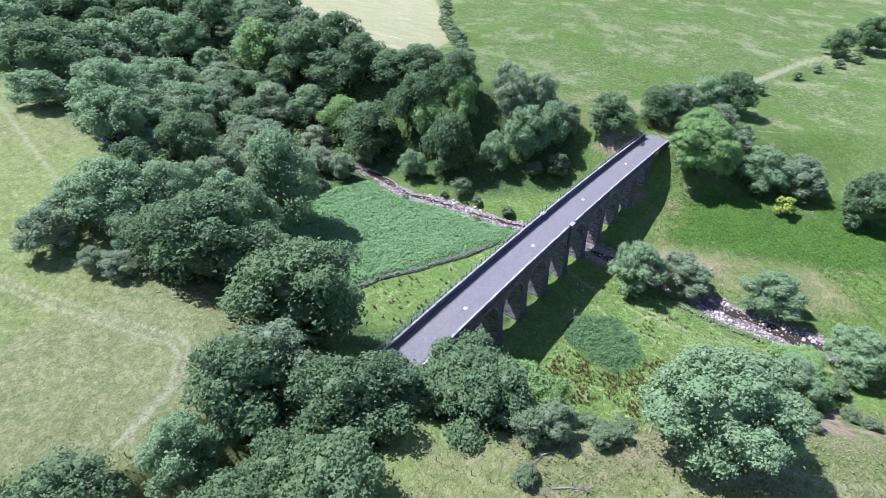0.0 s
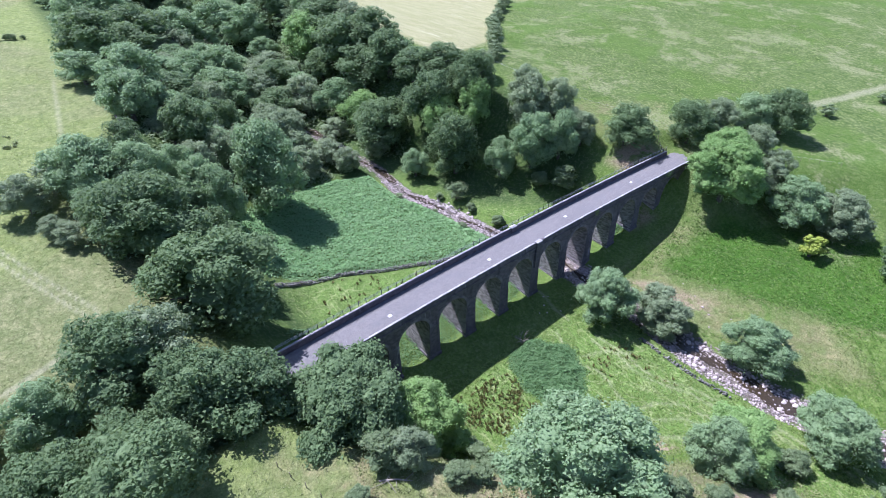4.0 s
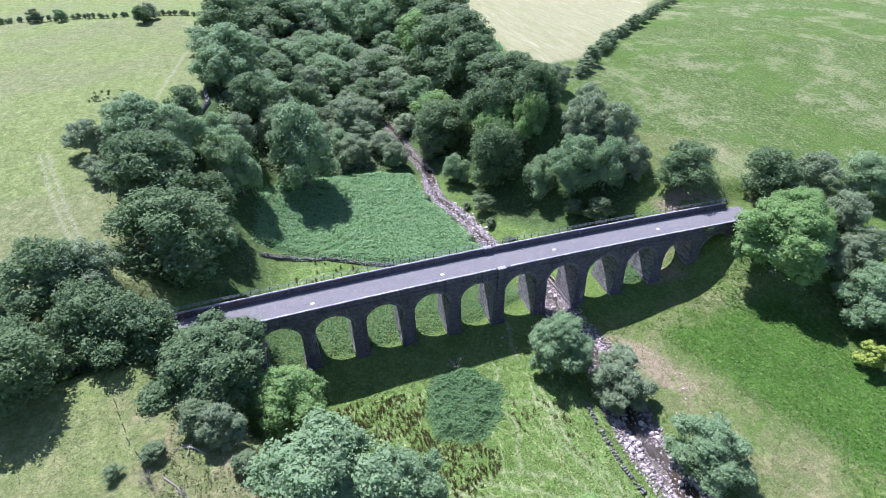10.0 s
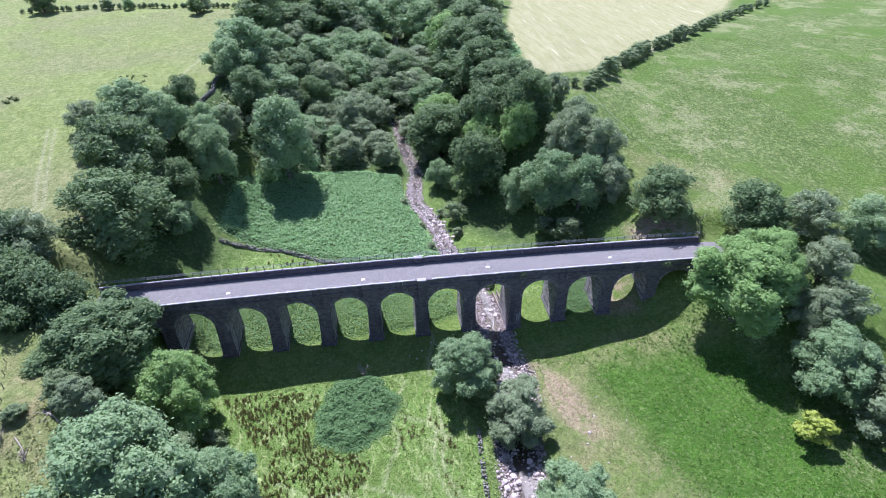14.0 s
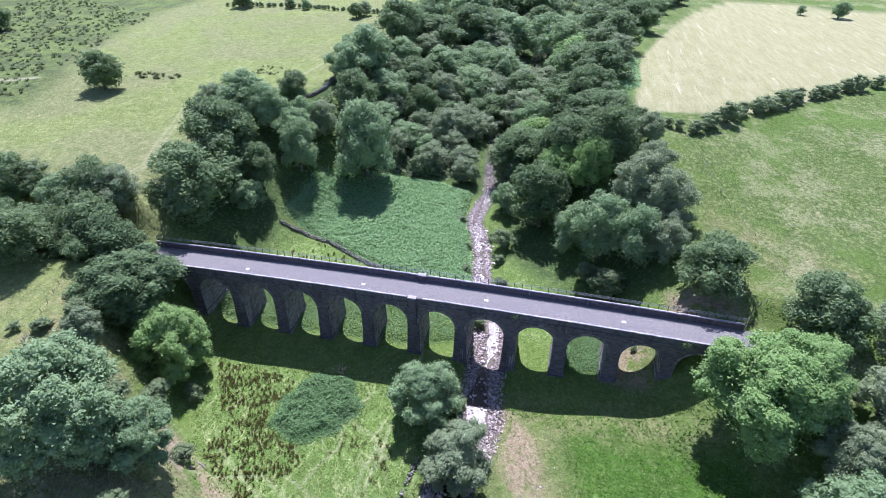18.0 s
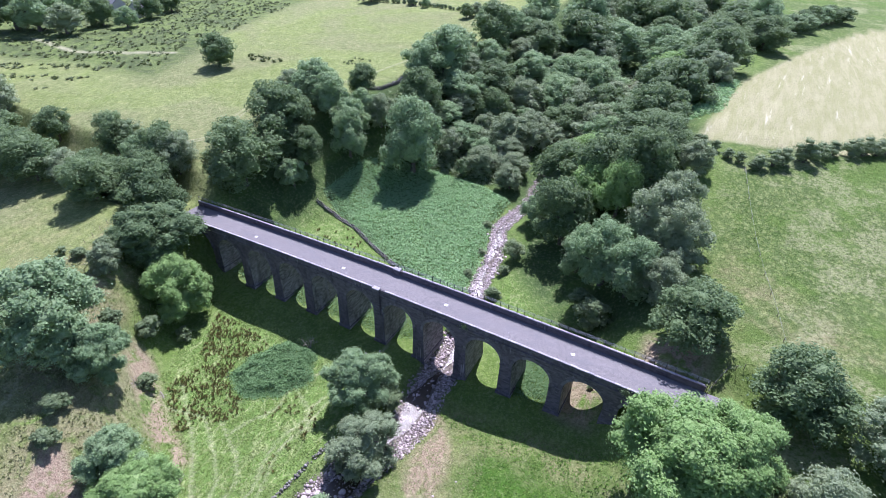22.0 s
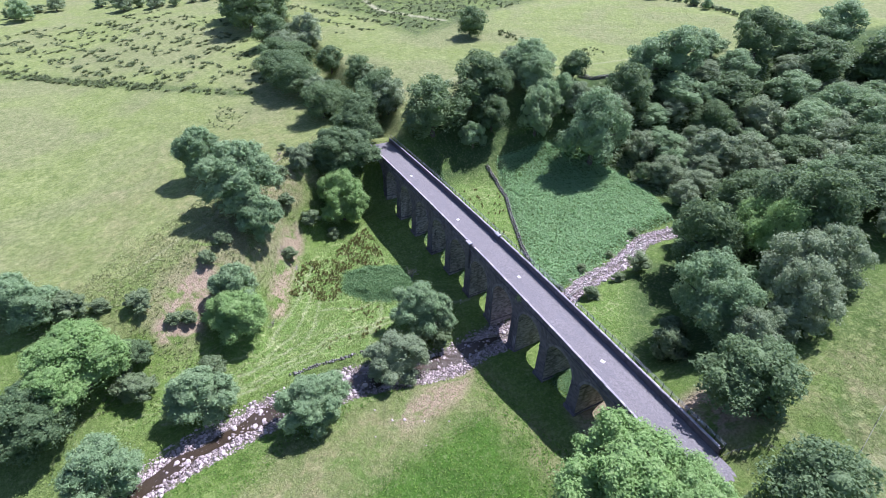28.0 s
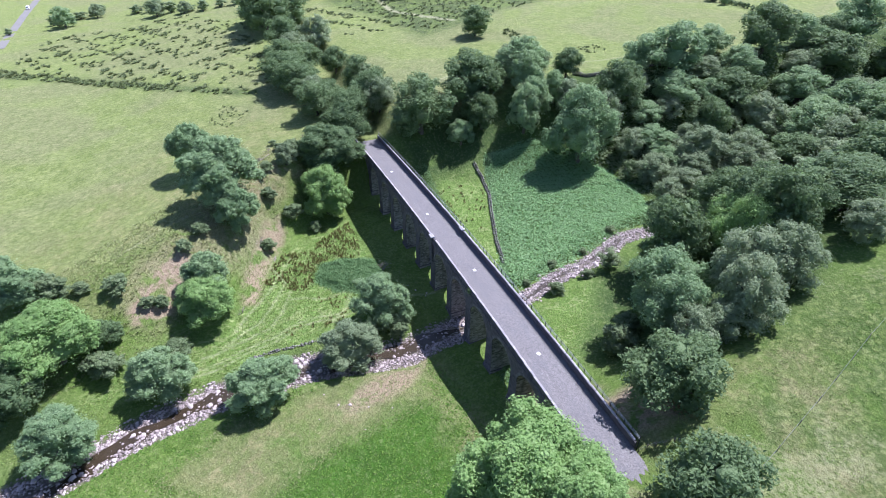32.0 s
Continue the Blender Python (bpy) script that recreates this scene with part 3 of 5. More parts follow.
def build_viaduct():
    via = tagged(new("viaduct"), "long disused stone railway viaduct with twelve round arches over a stream", "viaduct")
    via.location = (0, 0, 0)
    arc = [(SPAN / 2 * math.cos(math.pi * i / 24), SPRING + SPAN / 2 * math.sin(math.pi * i / 24)) for i in range(25)]
    top = BRIDGE_DECK - 0.25
    for k in range(BAYS):
        c = FIRST_PIER + PITCH * (k + 0.5)
        bm = bmesh.new()
        prof = [(c + PITCH / 2, top), (c + PITCH / 2, SPRING)] + [(c + x, z) for x, z in arc] + [(c - PITCH / 2, SPRING), (c - PITCH / 2, top)]
        extrude_profile(bm, prof[::-1], -HALF, HALF)
        bmesh.ops.recalc_face_normals(bm, faces=bm.faces)
        sheer(bm.verts)
        paint_sunlit_faces(part("arch_bay", bm, MASONRY, via))
    for k in range(1, BAYS):
        c = FIRST_PIER + PITCH * k
        bm = bmesh.new()
        foot = min(float(ground(c, y)) for y in (-5, 0, 5)) - 0.6
        t0, t1 = (PITCH - SPAN) / 2, (PITCH - SPAN) / 2 + 0.03 * (SPRING - foot)
        w0, w1 = HALF, HALF + 0.03 * (SPRING - foot)
        rings = []
        for z, grow in ((foot, 0.18), (foot + 1.3, 0.18), (foot + 1.4, 0.0), (SPRING - 0.34, 0.0), (SPRING - 0.33, 0.10), (SPRING + 0.0, 0.10)):
            f = (SPRING - z) / (SPRING - foot)
            hx, hy = t0 + (t1 - t0) * f + grow, w0 + (w1 - w0) * f + grow
            rings.append([bm.verts.new((c + sx * hx, sy * hy, z)) for sx, sy in ((-1, -1), (1, -1), (1, 1), (-1, 1))])
        for lo, hi in zip(rings, rings[1:]):
            for i in range(4):
                j = (i + 1) % 4
                bm.faces.new((lo[i], lo[j], hi[j], hi[i]))
        bm.faces.new(rings[-1])
        bm.faces.new(rings[0][::-1])
        sheer(bm.verts)
        paint_sunlit_faces(part("pier", bm, MASONRY, via))
    for lo, hi in ((END_W, FIRST_PIER), (FIRST_PIER + PITCH * BAYS, END_E)):
        bm = bmesh.new()
        box(bm, (lo, -HALF, -1.0 if lo > 0 else 4.0), (hi, HALF, top - 0.004))
        bmesh.ops.subdivide_edges(bm, edges=bm.edges[:], cuts=2)
        sheer(bm.verts)
        part("abutment", bm, MASONRY, via)
    # deck
    xs = np.linspace(END_W, END_E + 2.5, 90)
    bm = bmesh.new()
    for x0, x1 in zip(xs, xs[1:]):
        q = [bm.verts.new((x, float(bridge_y(x)) + y, BRIDGE_DECK + dz)) for x, y, dz in ((x0, -3.46, 0), (x1, -3.46, 0), (x1, 0, 0.06), (x0, 0, 0.06))]
        bm.faces.new(q)
        q = [bm.verts.new((x, float(bridge_y(x)) + y, BRIDGE_DECK + dz)) for x, y, dz in ((x0, 0, 0.06), (x1, 0, 0.06), (x1, 3.46, 0), (x0, 3.46, 0))]
        bm.faces.new(q)
    bmesh.ops.remove_doubles(bm, verts=bm.verts, dist=0.001)
    ext = bmesh.ops.extrude_face_region(bm, geom=bm.faces[:])
    for v in ext["geom"]:
        if isinstance(v, bmesh.types.BMVert):
            v.co.z -= 0.25
    bmesh.ops.recalc_face_normals(bm, faces=bm.faces)
    part("deck_surface", bm, BALLAST, via, "purple-grey ballast track surface")
    # parapets, string courses
    for side in (-1, 1):
        end = END_E if side > 0 else END_E - 0.5
        for nm, y0, y1, z0, z1 in (("parapet_wall", 3.46, 3.80, top, PARAPET_TOP), ("string_course", 3.801, 3.98, top - 0.05, BRIDGE_DECK + 0.12)):
            bm = bmesh.new()
            pts = np.linspace(END_W, end, 60)
            rows = []
            for x in pts:
                c = float(bridge_y(x))
                rows.append([bm.verts.new((x, c + side * yy, zz)) for yy, zz in ((y0, z0), (y1, z0), (y1, z1), (y0, z1))])
            for a, b in zip(rows, rows[1:]):
                for i in range(4):
                    j = (i + 1) % 4
                    bm.faces.new((a[i], a[j], b[j], b[i]))
            bm.faces.new(rows[0])
            bm.faces.new(rows[-1])
            bmesh.ops.recalc_face_normals(bm, faces=bm.faces)
            part(nm, bm, MASONRY, via)
        # pilaster with a refuge block over the middle pier
        c = FIRST_PIER + PITCH * 6
        bm = bmesh.new()
        y0 = side * 3.36
        y1 = side * 4.12
        box(bm, (c - 0.75, min(y0, y1), SPRING - 0.3), (c + 0.75, max(y0, y1), PARAPET_TOP + 0.02), 0.03)
        part("pilaster", bm, MASONRY, via)
        bm = bmesh.new()
        y0, y1 = side * 3.26, side * 4.2
        box(bm, (c - 0.85, min(y0, y1), PARAPET_TOP + 0.03), (c + 0.85, max(y0, y1), PARAPET_TOP + 0.32), 0.04)
        part("pilaster_cap", bm, COPING, via, "pale block cap over the middle pier")
    return via


viaduct = build_viaduct()

# ---- stream ----


def build_stream():
    """Brown water down the middle of the stony bed."""
    ys = np.arange(-160, 330, 1.5)
    cx = stream_x(ys) + 0.9 * np.sin(ys * 0.13 + 0.6) + 1.3 * smooth((-52 - ys) / 12.0)
    half = np.where(ys > -6, 0.75, 1.5) + 0.55 * np.sin(ys * 0.33) + 0.3 * np.sin(ys * 0.9)
    z = ground(cx, ys) + 0.13
    z = np.convolve(np.pad(z, 2, mode="edge"), np.ones(5) / 5, "valid")
    v, f = [], []
    for i, (y, c, h, zz) in enumerate(zip(ys, cx, half, z)):
        v += [(c - h, y, zz), (c, y, zz), (c + h, y, zz)]
        if i:
            a = 3 * i
            f += [(a - 3, a - 2, a + 1, a), (a - 2, a - 1, a + 2, a + 1)]
    me = mesh_from("water", v, f, WATER, True)
    tagged(new("water", me), "shallow peaty brown stream over stones", "stream", kind="structure")


build_stream()

# ---- plants ----


def soup(name, verts, faces, materials, slots):
    """A mesh from arrays of quads."""
    me = bpy.data.meshes.new(name)
    verts, faces = np.asarray(verts, np.float32), np.asarray(faces, np.int32)
    me.vertices.add(len(verts))
    me.vertices.foreach_set("co", verts.ravel())
    me.loops.add(faces.size)
    me.loops.foreach_set("vertex_index", faces.ravel())
    me.polygons.add(len(faces))
    me.polygons.foreach_set("loop_start", np.arange(len(faces), dtype=np.int32) * faces.shape[1])
    for m in materials:
        me.materials.append(m)
    if slots is not None:
        me.polygons.foreach_set("material_index", np.asarray(slots, np.int32))
    me.update()
    return me


def leaves(centres, normals, size, r, corners=4):
    """Leaf sprays at the centres, each facing roughly along its normal: folded diamonds, or plain three-cornered ones."""
    n = len(centres)
    nrm = normals + 0.45 * r.normal(size=(n, 3))
    nrm /= np.linalg.norm(nrm, axis=1)[:, None]
    a = np.cross(nrm, r.normal(size=(n, 3)))
    a /= np.linalg.norm(a, axis=1)[:, None]
    b = np.cross(nrm, a)
    s = size * r.uniform(0.6, 1.35, (n, 1))
    w = s * r.uniform(0.35, 0.6, (n, 1))
    fold = s * r.uniform(-0.05, 0.25, (n, 1))
    if corners == 3:
        v = np.stack([centres - a * s * 0.6 + b * w * r.uniform(-0.4, 0.4, (n, 1)), centres + a * s * 0.45 + b * w, centres + a * s * 0.4 - b * w], 1)
        return v.reshape(-1, 3), np.arange(3 * n).reshape(n, 3)
    v = np.stack([centres - a * s * 0.5, centres + b * w - nrm * fold, centres + a * s * 0.55, centres - b * w - nrm * fold], 1)
    return v.reshape(-1, 3), np.arange(4 * n).reshape(n, 4)


def ball(level=1):
    bm = bmesh.new()
    bmesh.ops.create_icosphere(bm, subdivisions=level, radius=1.0)
    v = np.array([p.co[:] for p in bm.verts])
    f = np.array([[p.index for p in q.verts] for q in bm.faces])
    bm.free()
    return v, f


BALL_V, BALL_F = ball(2)
BEAD_V, BEAD_F = ball(1)


def crown_mesh(kind, seed, count, fine=True):
    """A crown round a tree 13 m high and 6 m in radius: boughs heaped into an uneven dome, each covered in leafy lumps and loose leaf sprays."""
    r = np.random.default_rng(seed)
    boughs, size, low, lump, coat, tall = {"oak": (17, 2.5, 0.7, 0.80, 0.24, 0.60), "ash": (19, 2.1, 0.8, 0.66, 0.30, 0.72), "willow": (20, 2.0, 0.4, 0.62, 0.34, 0.60), "sycamore": (18, 2.4, 0.8, 0.85, 0.24, 0.62), "bush": (10, 2.9, 0.9, 1.0, 0.26, 0.6), "golden": (8, 3.0, 0.9, 1.1, 0.22, 0.6)}[kind]
    lean = r.normal(size=2) * 0.5
    lobes = [(0.0, 0.0, 4.6, 3.9), (lean[0], lean[1], 7.8, 3.1)]
    main = [0, 1]
    for i in range(boughs):
        h = (i + 0.5) / boughs
        rb = size * r.uniform(0.70, 1.15) * (1.0 - 0.15 * h)
        z = low + 1.3 + (10.4 - low) * h ** 0.9
        wide = max(0.0, 1.0 - abs(h - 0.36) ** 2.0 * 2.1) ** tall
        d = max(0.0, 6.3 * wide * r.uniform(0.78, 1.10) - rb)
        ang = i * 2.39996 + r.normal() * 0.4
        bx, by = d * math.cos(ang) + lean[0] * h, d * math.sin(ang) + lean[1] * h
        z = min(z, 12.9 - rb)
        main.append(len(lobes))
        lobes.append((bx, by, z, rb * 0.85))
        for _ in range(15):
            q = r.normal(size=3) + np.array((0.5 * math.cos(ang), 0.5 * math.sin(ang), 0.35))
            q /= np.linalg.norm(q)
            lr = lump * r.uniform(0.55, 1.15)
            lobes.append((bx + q[0] * rb * 0.86, by + q[1] * rb * 0.86, min(z + q[2] * rb * 0.78, 13.0 - lr), lr))
    L = np.array(lobes)
    area = L[:, 3] ** 2
    area[main] *= 0.45
    pick = r.choice(len(L), count, p=area / area.sum())
    d = r.normal(size=(count, 3))
    d[:, 2] += 0.35
    d /= np.linalg.norm(d, axis=1)[:, None]
    c = L[pick, :3] + d * L[pick, 3][:, None] * (1.0 + coat * r.normal(size=(count, 1))) * np.array([1, 1, 0.85])
    keep = np.ones(count, bool)
    for k in range(len(L)):
        g = np.linalg.norm((c - L[k, :3]) / np.array([1, 1, 0.85]), axis=1) / L[k, 3]
        keep &= (g > 0.80) | (pick == k)
    c, d = c[keep], d[keep]
    c[:, 2] = np.maximum(c[:, 2], 0.15)
    v, f = leaves(c, 0.85 * d + np.array([0, 0, 0.45]), {"oak": 0.32, "sycamore": 0.32, "willow": 0.28, "bush": 0.40}.get(kind, 0.29) * (19000 / count if kind not in ("bush", "golden") else 1.0) ** 0.36, r, 3)
    vs, fs, off = [v], [f], len(v)
    for k, (x, y, z, lr) in enumerate(lobes):
        if k not in main and not (fine and lr > 0.5 * lump):
            continue
        bv, bf = (BALL_V, BALL_F) if k in main and fine else (BEAD_V, BEAD_F)
        vs.append(bv * (1 + 0.14 * r.normal(size=(len(bv), 1))) * lr * np.array([0.82, 0.82, 0.68]) + (x, y, z))
        fs.append(bf + off)
        off += len(bv)
    me = soup("crown", np.concatenate(vs), np.concatenate(fs), [LEAF[kind]], None)
    me.polygons.foreach_set("use_smooth", np.arange(len(me.polygons)) >= len(f))
    return me


def trunk_mesh(seed, bushy):
    """A tapered trunk that forks into limbs."""
    r = np.random.default_rng(seed)
    bm = bmesh.new()
    if bushy:
        for i in range(6):
            a = i * 1.05 + r.normal() * 0.2
            tube(bm, (0.3 * math.cos(a), 0.3 * math.sin(a), -0.8), (2.4 * math.cos(a), 2.4 * math.sin(a), 7.0), 0.28, 0.10, 5)
    else:
        tube(bm, (0, 0, -1.2), (0.08, 0.02, 1.2), 0.62, 0.46, 8)
        tube(bm, (0.08, 0.02, 1.15), (0.2, -0.1, 5.0), 0.46, 0.34, 8)
        tube(bm, (0.2, -0.1, 4.95), (0.0, 0.3, 10.5), 0.34, 0.10, 6)
        for i in range(7):
            a = i * 2.4 + r.normal() * 0.3
            z = 2.6 + 0.75 * i
            k = 4.4 - 0.25 * i
            tube(bm, (0.1, 0, z), (k * 0.5 * math.cos(a), k * 0.5 * math.sin(a), z + 1.3), 0.22, 0.15, 5)
            tube(bm, (k * 0.5 * math.cos(a), k * 0.5 * math.sin(a), z + 1.25), (k * math.cos(a), k * math.sin(a), z + 2.2), 0.15, 0.05, 5)
    me = bpy.data.meshes.new("trunk")
    bm.to_mesh(me)
    bm.free()
    me.materials.append(BARK)
    return me


PLANTS = {
    "oak": (4, 33000, "oak_tree", "broad dark green broadleaf tree with a dense billowing crown", "tree"),
    "ash": (4, 35000, "ash_tree", "light green feathery broadleaf tree in full summer leaf", "tree"),
    "willow": (3, 30000, "willow_tree", "grey-green willow with soft rounded crown", "tree"),
    "sycamore": (2, 46000, "sycamore_tree", "bright green sycamore with heavy layered leaves", "tree"),
    "bush": (3, 6500, "bush", "low green thorn bush on rough grass", "bush"),
    "golden": (1, 4500, "golden_bush", "small rounded bush with yellow-green leaves", "bush"),
}
STOCK = {}
for number, (key, spec) in enumerate(PLANTS.items()):
    STOCK[key] = [(crown_mesh(key, 40 * number + i, spec[1]), trunk_mesh(900 + 40 * number + i, key in ("bush", "golden"))) for i in range(spec[0])]
    STOCK[key + " mid"] = [(crown_mesh(key, 40 * number + 30 + i, int(spec[1] * 0.42), False), STOCK[key][i][1]) for i in range(min(3, spec[0]))]
    STOCK[key + " far"] = [(crown_mesh(key, 40 * number + 20 + i, spec[1] * 7 // 25, False), STOCK[key][0][1]) for i in range(4)]
COUNT = [0]


def plant(kind, x, y, r, h):
    """A tree or bush with its trunk on the ground: crown radius r, height h."""
    COUNT[0] += 1
    i = COUNT[0]
    spec = PLANTS[kind]
    away = math.hypot(x - 5, y + 35)
    grade = "" if away < 68 else " mid" if away < 120 else " far"
    if -60 < x < -18 and 44 < y < 80 and r > 4.0:
        r, h = r * 1.08, h * 1.22
    elif y > 60 and abs(x) < 75 and r > 4.0:
        r = r * 1.08
        h = min(h, (1.66 + 0.46 * math.sin(i * 2.3)) * r)
    crown, trunk = STOCK[kind + grade][i % len(STOCK[kind + grade])]
    tree = tagged(new(spec[2]), spec[3], spec[4])
    wob = 1.0 + 0.08 * math.sin(i * 1.7)
    tree.matrix_basis = pose(x, y, float(ground(x, y)), 0, 0, (i * 137.5) % 360) @ Matrix.Diagonal((r / 6.0 * wob, r / 6.0 / wob, h / 13.0, 1.0))
    child("trunk", trunk, tree)
    child("crown", crown, tree)
    return tree
plant("ash", -332.3, -122.4, 7.2, 12.9)
plant("ash", -59.1, -50.9, 6.8, 14.3)
plant("ash", -38.0, -45.0, 9.6, 17.0)
plant("ash", -30.3, -43.2, 5.2, 11.5)
plant("willow", 76.0, -21.0, 4.4, 8.0)
plant("willow", 70.6, -21.2, 4.8, 8.8)
plant("sycamore", -44.2, -18.8, 7.2, 15.2)
plant("ash", 6.9, -18.1, 6.2, 13.0)
plant("ash", -86.9, 5.9, 5.1, 10.2)
plant("ash", 42.9, 26.2, 6.4, 14.6)
plant("ash", 36.6, 30.8, 7.5, 17.2)
plant("ash", 29.5, 36.4, 5.2, 12.1)
plant("ash", -47.8, 47.8, 5.5, 13.1)
plant("ash", -49.9, 52.2, 5.2, 11.5)
plant("ash", 11.4, 54.2, 4.5, 8.9)
plant("ash", -59.8, 54.2, 6.0, 11.0)
plant("ash", -69.1, 58.1, 7.8, 14.0)
plant("ash", -51.0, 60.4, 4.4, 8.7)
plant("ash", -31.8, 58.4, 9.6, 20.5)
plant("ash", -250.6, 66.5, 10.7, 19.3)
plant("ash", -27.6, 83.4, 6.5, 12.0)
plant("ash", -217.2, 90.1, 5.5, 9.8)
plant("ash", -51.2, 94.3, 7.0, 13.3)
plant("ash", -39.3, 100.1, 8.0, 14.9)
plant("ash", -46.7, 103.7, 9.7, 18.4)
plant("ash", 16.2, 105.2, 7.9, 17.3)
plant("ash", -55.0, 129.3, 7.2, 13.4)
plant("ash", -12.9, 131.4, 8.2, 15.2)
plant("ash", -29.3, 148.3, 9.2, 17.0)
plant("ash", -18.5, 156.2, 9.0, 16.6)
plant("ash", -6.3, 158.6, 8.5, 15.6)
plant("ash", -4.3, 165.9, 9.5, 17.5)
plant("ash", -43.0, 187.8, 9.7, 18.0)
plant("ash", 22.6, 192.6, 11.3, 20.9)
plant("ash", -114.8, 199.2, 2.8, 5.1)
plant("ash", 13.6, 203.6, 11.7, 21.7)
plant("ash", -7.9, 206.0, 12.6, 23.3)
plant("ash", 23.1, 224.5, 11.0, 20.4)
plant("ash", -31.4, 225.2, 12.1, 22.4)
plant("ash", 164.2, 271.2, 4.7, 8.8)
plant("ash", 146.8, 275.9, 2.7, 5.1)
plant("ash", -10.7, 285.7, 10.8, 20.0)
plant("bush", -327.2, -152.2, 2.8, 4.4)
plant("bush", -18.3, -81.9, 3.5, 5.3)
plant("bush", -17.6, -76.6, 1.9, 2.5)
plant("bush", -15.9, -69.6, 2.9, 3.8)
plant("bush", -11.8, -64.6, 1.7, 2.2)
plant("bush", -0.6, -59.7, 2.8, 3.9)
plant("bush", -27.1, -51.8, 2.1, 3.0)
plant("bush", -303.2, -38.9, 4.3, 6.9)
plant("bush", -29.6, -37.7, 2.3, 3.3)
plant("bush", 203.3, -37.6, 3.2, 4.9)
plant("bush", -41.7, -34.5, 2.3, 3.2)
plant("bush", 188.7, -32.6, 2.7, 4.0)
plant("bush", -40.2, -29.4, 2.8, 4.2)
plant("bush", 173.8, -27.1, 2.6, 3.9)
plant("bush", -54.6, -25.3, 2.9, 4.7)
plant("bush", 157.3, -22.5, 2.5, 3.7)
plant("bush", 10.4, -16.0, 3.2, 4.8)
plant("bush", 126.6, -15.0, 2.9, 4.4)
plant("bush", -96.7, 9.7, 4.2, 7.1)
plant("bush", 38.3, 19.3, 3.7, 6.7)
plant("bush", 34.5, 24.7, 3.0, 4.5)
plant("bush", 13.0, 36.9, 3.2, 5.5)
plant("bush", -19.7, 68.3, 2.9, 6.9)
plant("bush", -44.9, 83.6, 3.9, 6.6)
plant("bush", -124.4, 201.2, 3.6, 5.7)
plant("golden", 59.6, -39.2, 3.1, 5.6)
plant("oak", 67.4, -56.6, 7.1, 15.0)
plant("oak", 227.3, -39.6, 8.9, 16.0)
plant("ash", 69.0, -30.7, 7.4, 13.4)
plant("oak", 209.1, -28.9, 6.6, 12.0)
plant("oak", -54.6, -15.0, 9.8, 14.4)
plant("oak", -221.4, -12.7, 10.7, 20.2)
plant("oak", -238.8, -12.2, 10.2, 19.3)
plant("oak", 98.5, -11.6, 7.1, 13.5)
plant("oak", -204.0, -11.0, 11.7, 22.1)
plant("oak", -169.6, -8.6, 8.7, 16.4)
plant("oak", -73.9, -7.2, 4.4, 8.3)
plant("oak", -87.9, -5.6, 6.3, 12.5)
plant("oak", -81.1, -5.2, 6.2, 11.8)
plant("oak", -65.6, -5.2, 7.6, 12.6)
plant("ash", 92.0, -5.0, 6.2, 11.6)
plant("oak", -71.1, -3.4, 7.1, 14.2)
plant("oak", -255.7, 1.4, 10.0, 17.9)
plant("oak", -222.7, 1.6, 12.1, 23.1)
plant("oak", 72.2, 3.0, 7.2, 12.6)
plant("oak", -128.8, 5.8, 5.7, 10.7)
plant("oak", -77.4, 6.3, 7.5, 14.2)
plant("oak", -99.6, 6.8, 6.2, 12.3)
plant("oak", -59.5, 16.6, 10.8, 18.0)
plant("oak", -63.4, 34.8, 10.2, 17.4)
plant("oak", 21.6, 47.4, 8.3, 19.0)
plant("oak", 36.6, 57.1, 7.2, 16.6)
plant("oak", -265.3, 62.9, 10.8, 20.6)
plant("oak", 26.9, 64.9, 8.1, 19.4)
plant("oak", -126.7, 67.9, 6.9, 12.7)
plant("oak", -58.8, 69.6, 4.6, 8.5)
plant("oak", -27.0, 104.5, 6.2, 19.5)
plant("oak", 37.7, 72.9, 7.4, 13.7)
plant("oak", 14.1, 76.1, 9.6, 23.1)
plant("oak", -41.6, 79.9, 7.0, 13.0)
plant("oak", 32.9, 82.4, 8.3, 15.3)
plant("oak", -233.5, 87.5, 7.2, 13.7)
plant("oak", 31.4, 94.4, 8.6, 15.8)
plant("oak", 27.4, 104.5, 11.0, 20.3)
plant("oak", -225.8, 108.5, 6.4, 11.5)
plant("oak", 36.4, 110.5, 9.0, 16.6)
plant("oak", -3.0, 116.8, 7.9, 14.6)
plant("oak", 28.6, 119.5, 11.2, 20.6)
plant("oak", -34.1, 120.0, 9.1, 16.9)
plant("oak", -231.4, 125.3, 6.1, 11.0)
plant("oak", 6.8, 134.3, 7.7, 14.3)
plant("oak", 35.4, 143.9, 11.2, 20.8)
plant("oak", -47.3, 146.2, 9.9, 18.3)
plant("oak", 42.2, 150.0, 8.4, 15.6)
plant("oak", -35.9, 167.3, 10.7, 19.8)
plant("oak", -81.6, 185.6, 3.9, 7.3)
plant("oak", 35.7, 189.2, 10.8, 20.0)
plant("oak", 52.2, 193.0, 8.4, 15.5)
plant("oak", -25.1, 197.1, 12.4, 22.9)
plant("oak", -150.7, 198.0, 6.4, 11.5)
plant("oak", -18.3, 207.1, 11.3, 20.8)
plant("oak", 6.6, 239.2, 9.3, 17.3)
plant("oak", 36.0, 251.1, 12.4, 23.0)
plant("oak", 5.3, 255.9, 12.9, 24.0)
plant("oak", -14.3, 256.3, 13.1, 24.3)
plant("oak", -1.3, 266.1, 10.7, 19.8)
plant("sycamore", 32.9, 52.3, 5.5, 15.8)
plant("sycamore", 25.1, 58.8, 6.5, 15.0)
plant("sycamore", 17.0, 89.1, 7.6, 16.6)
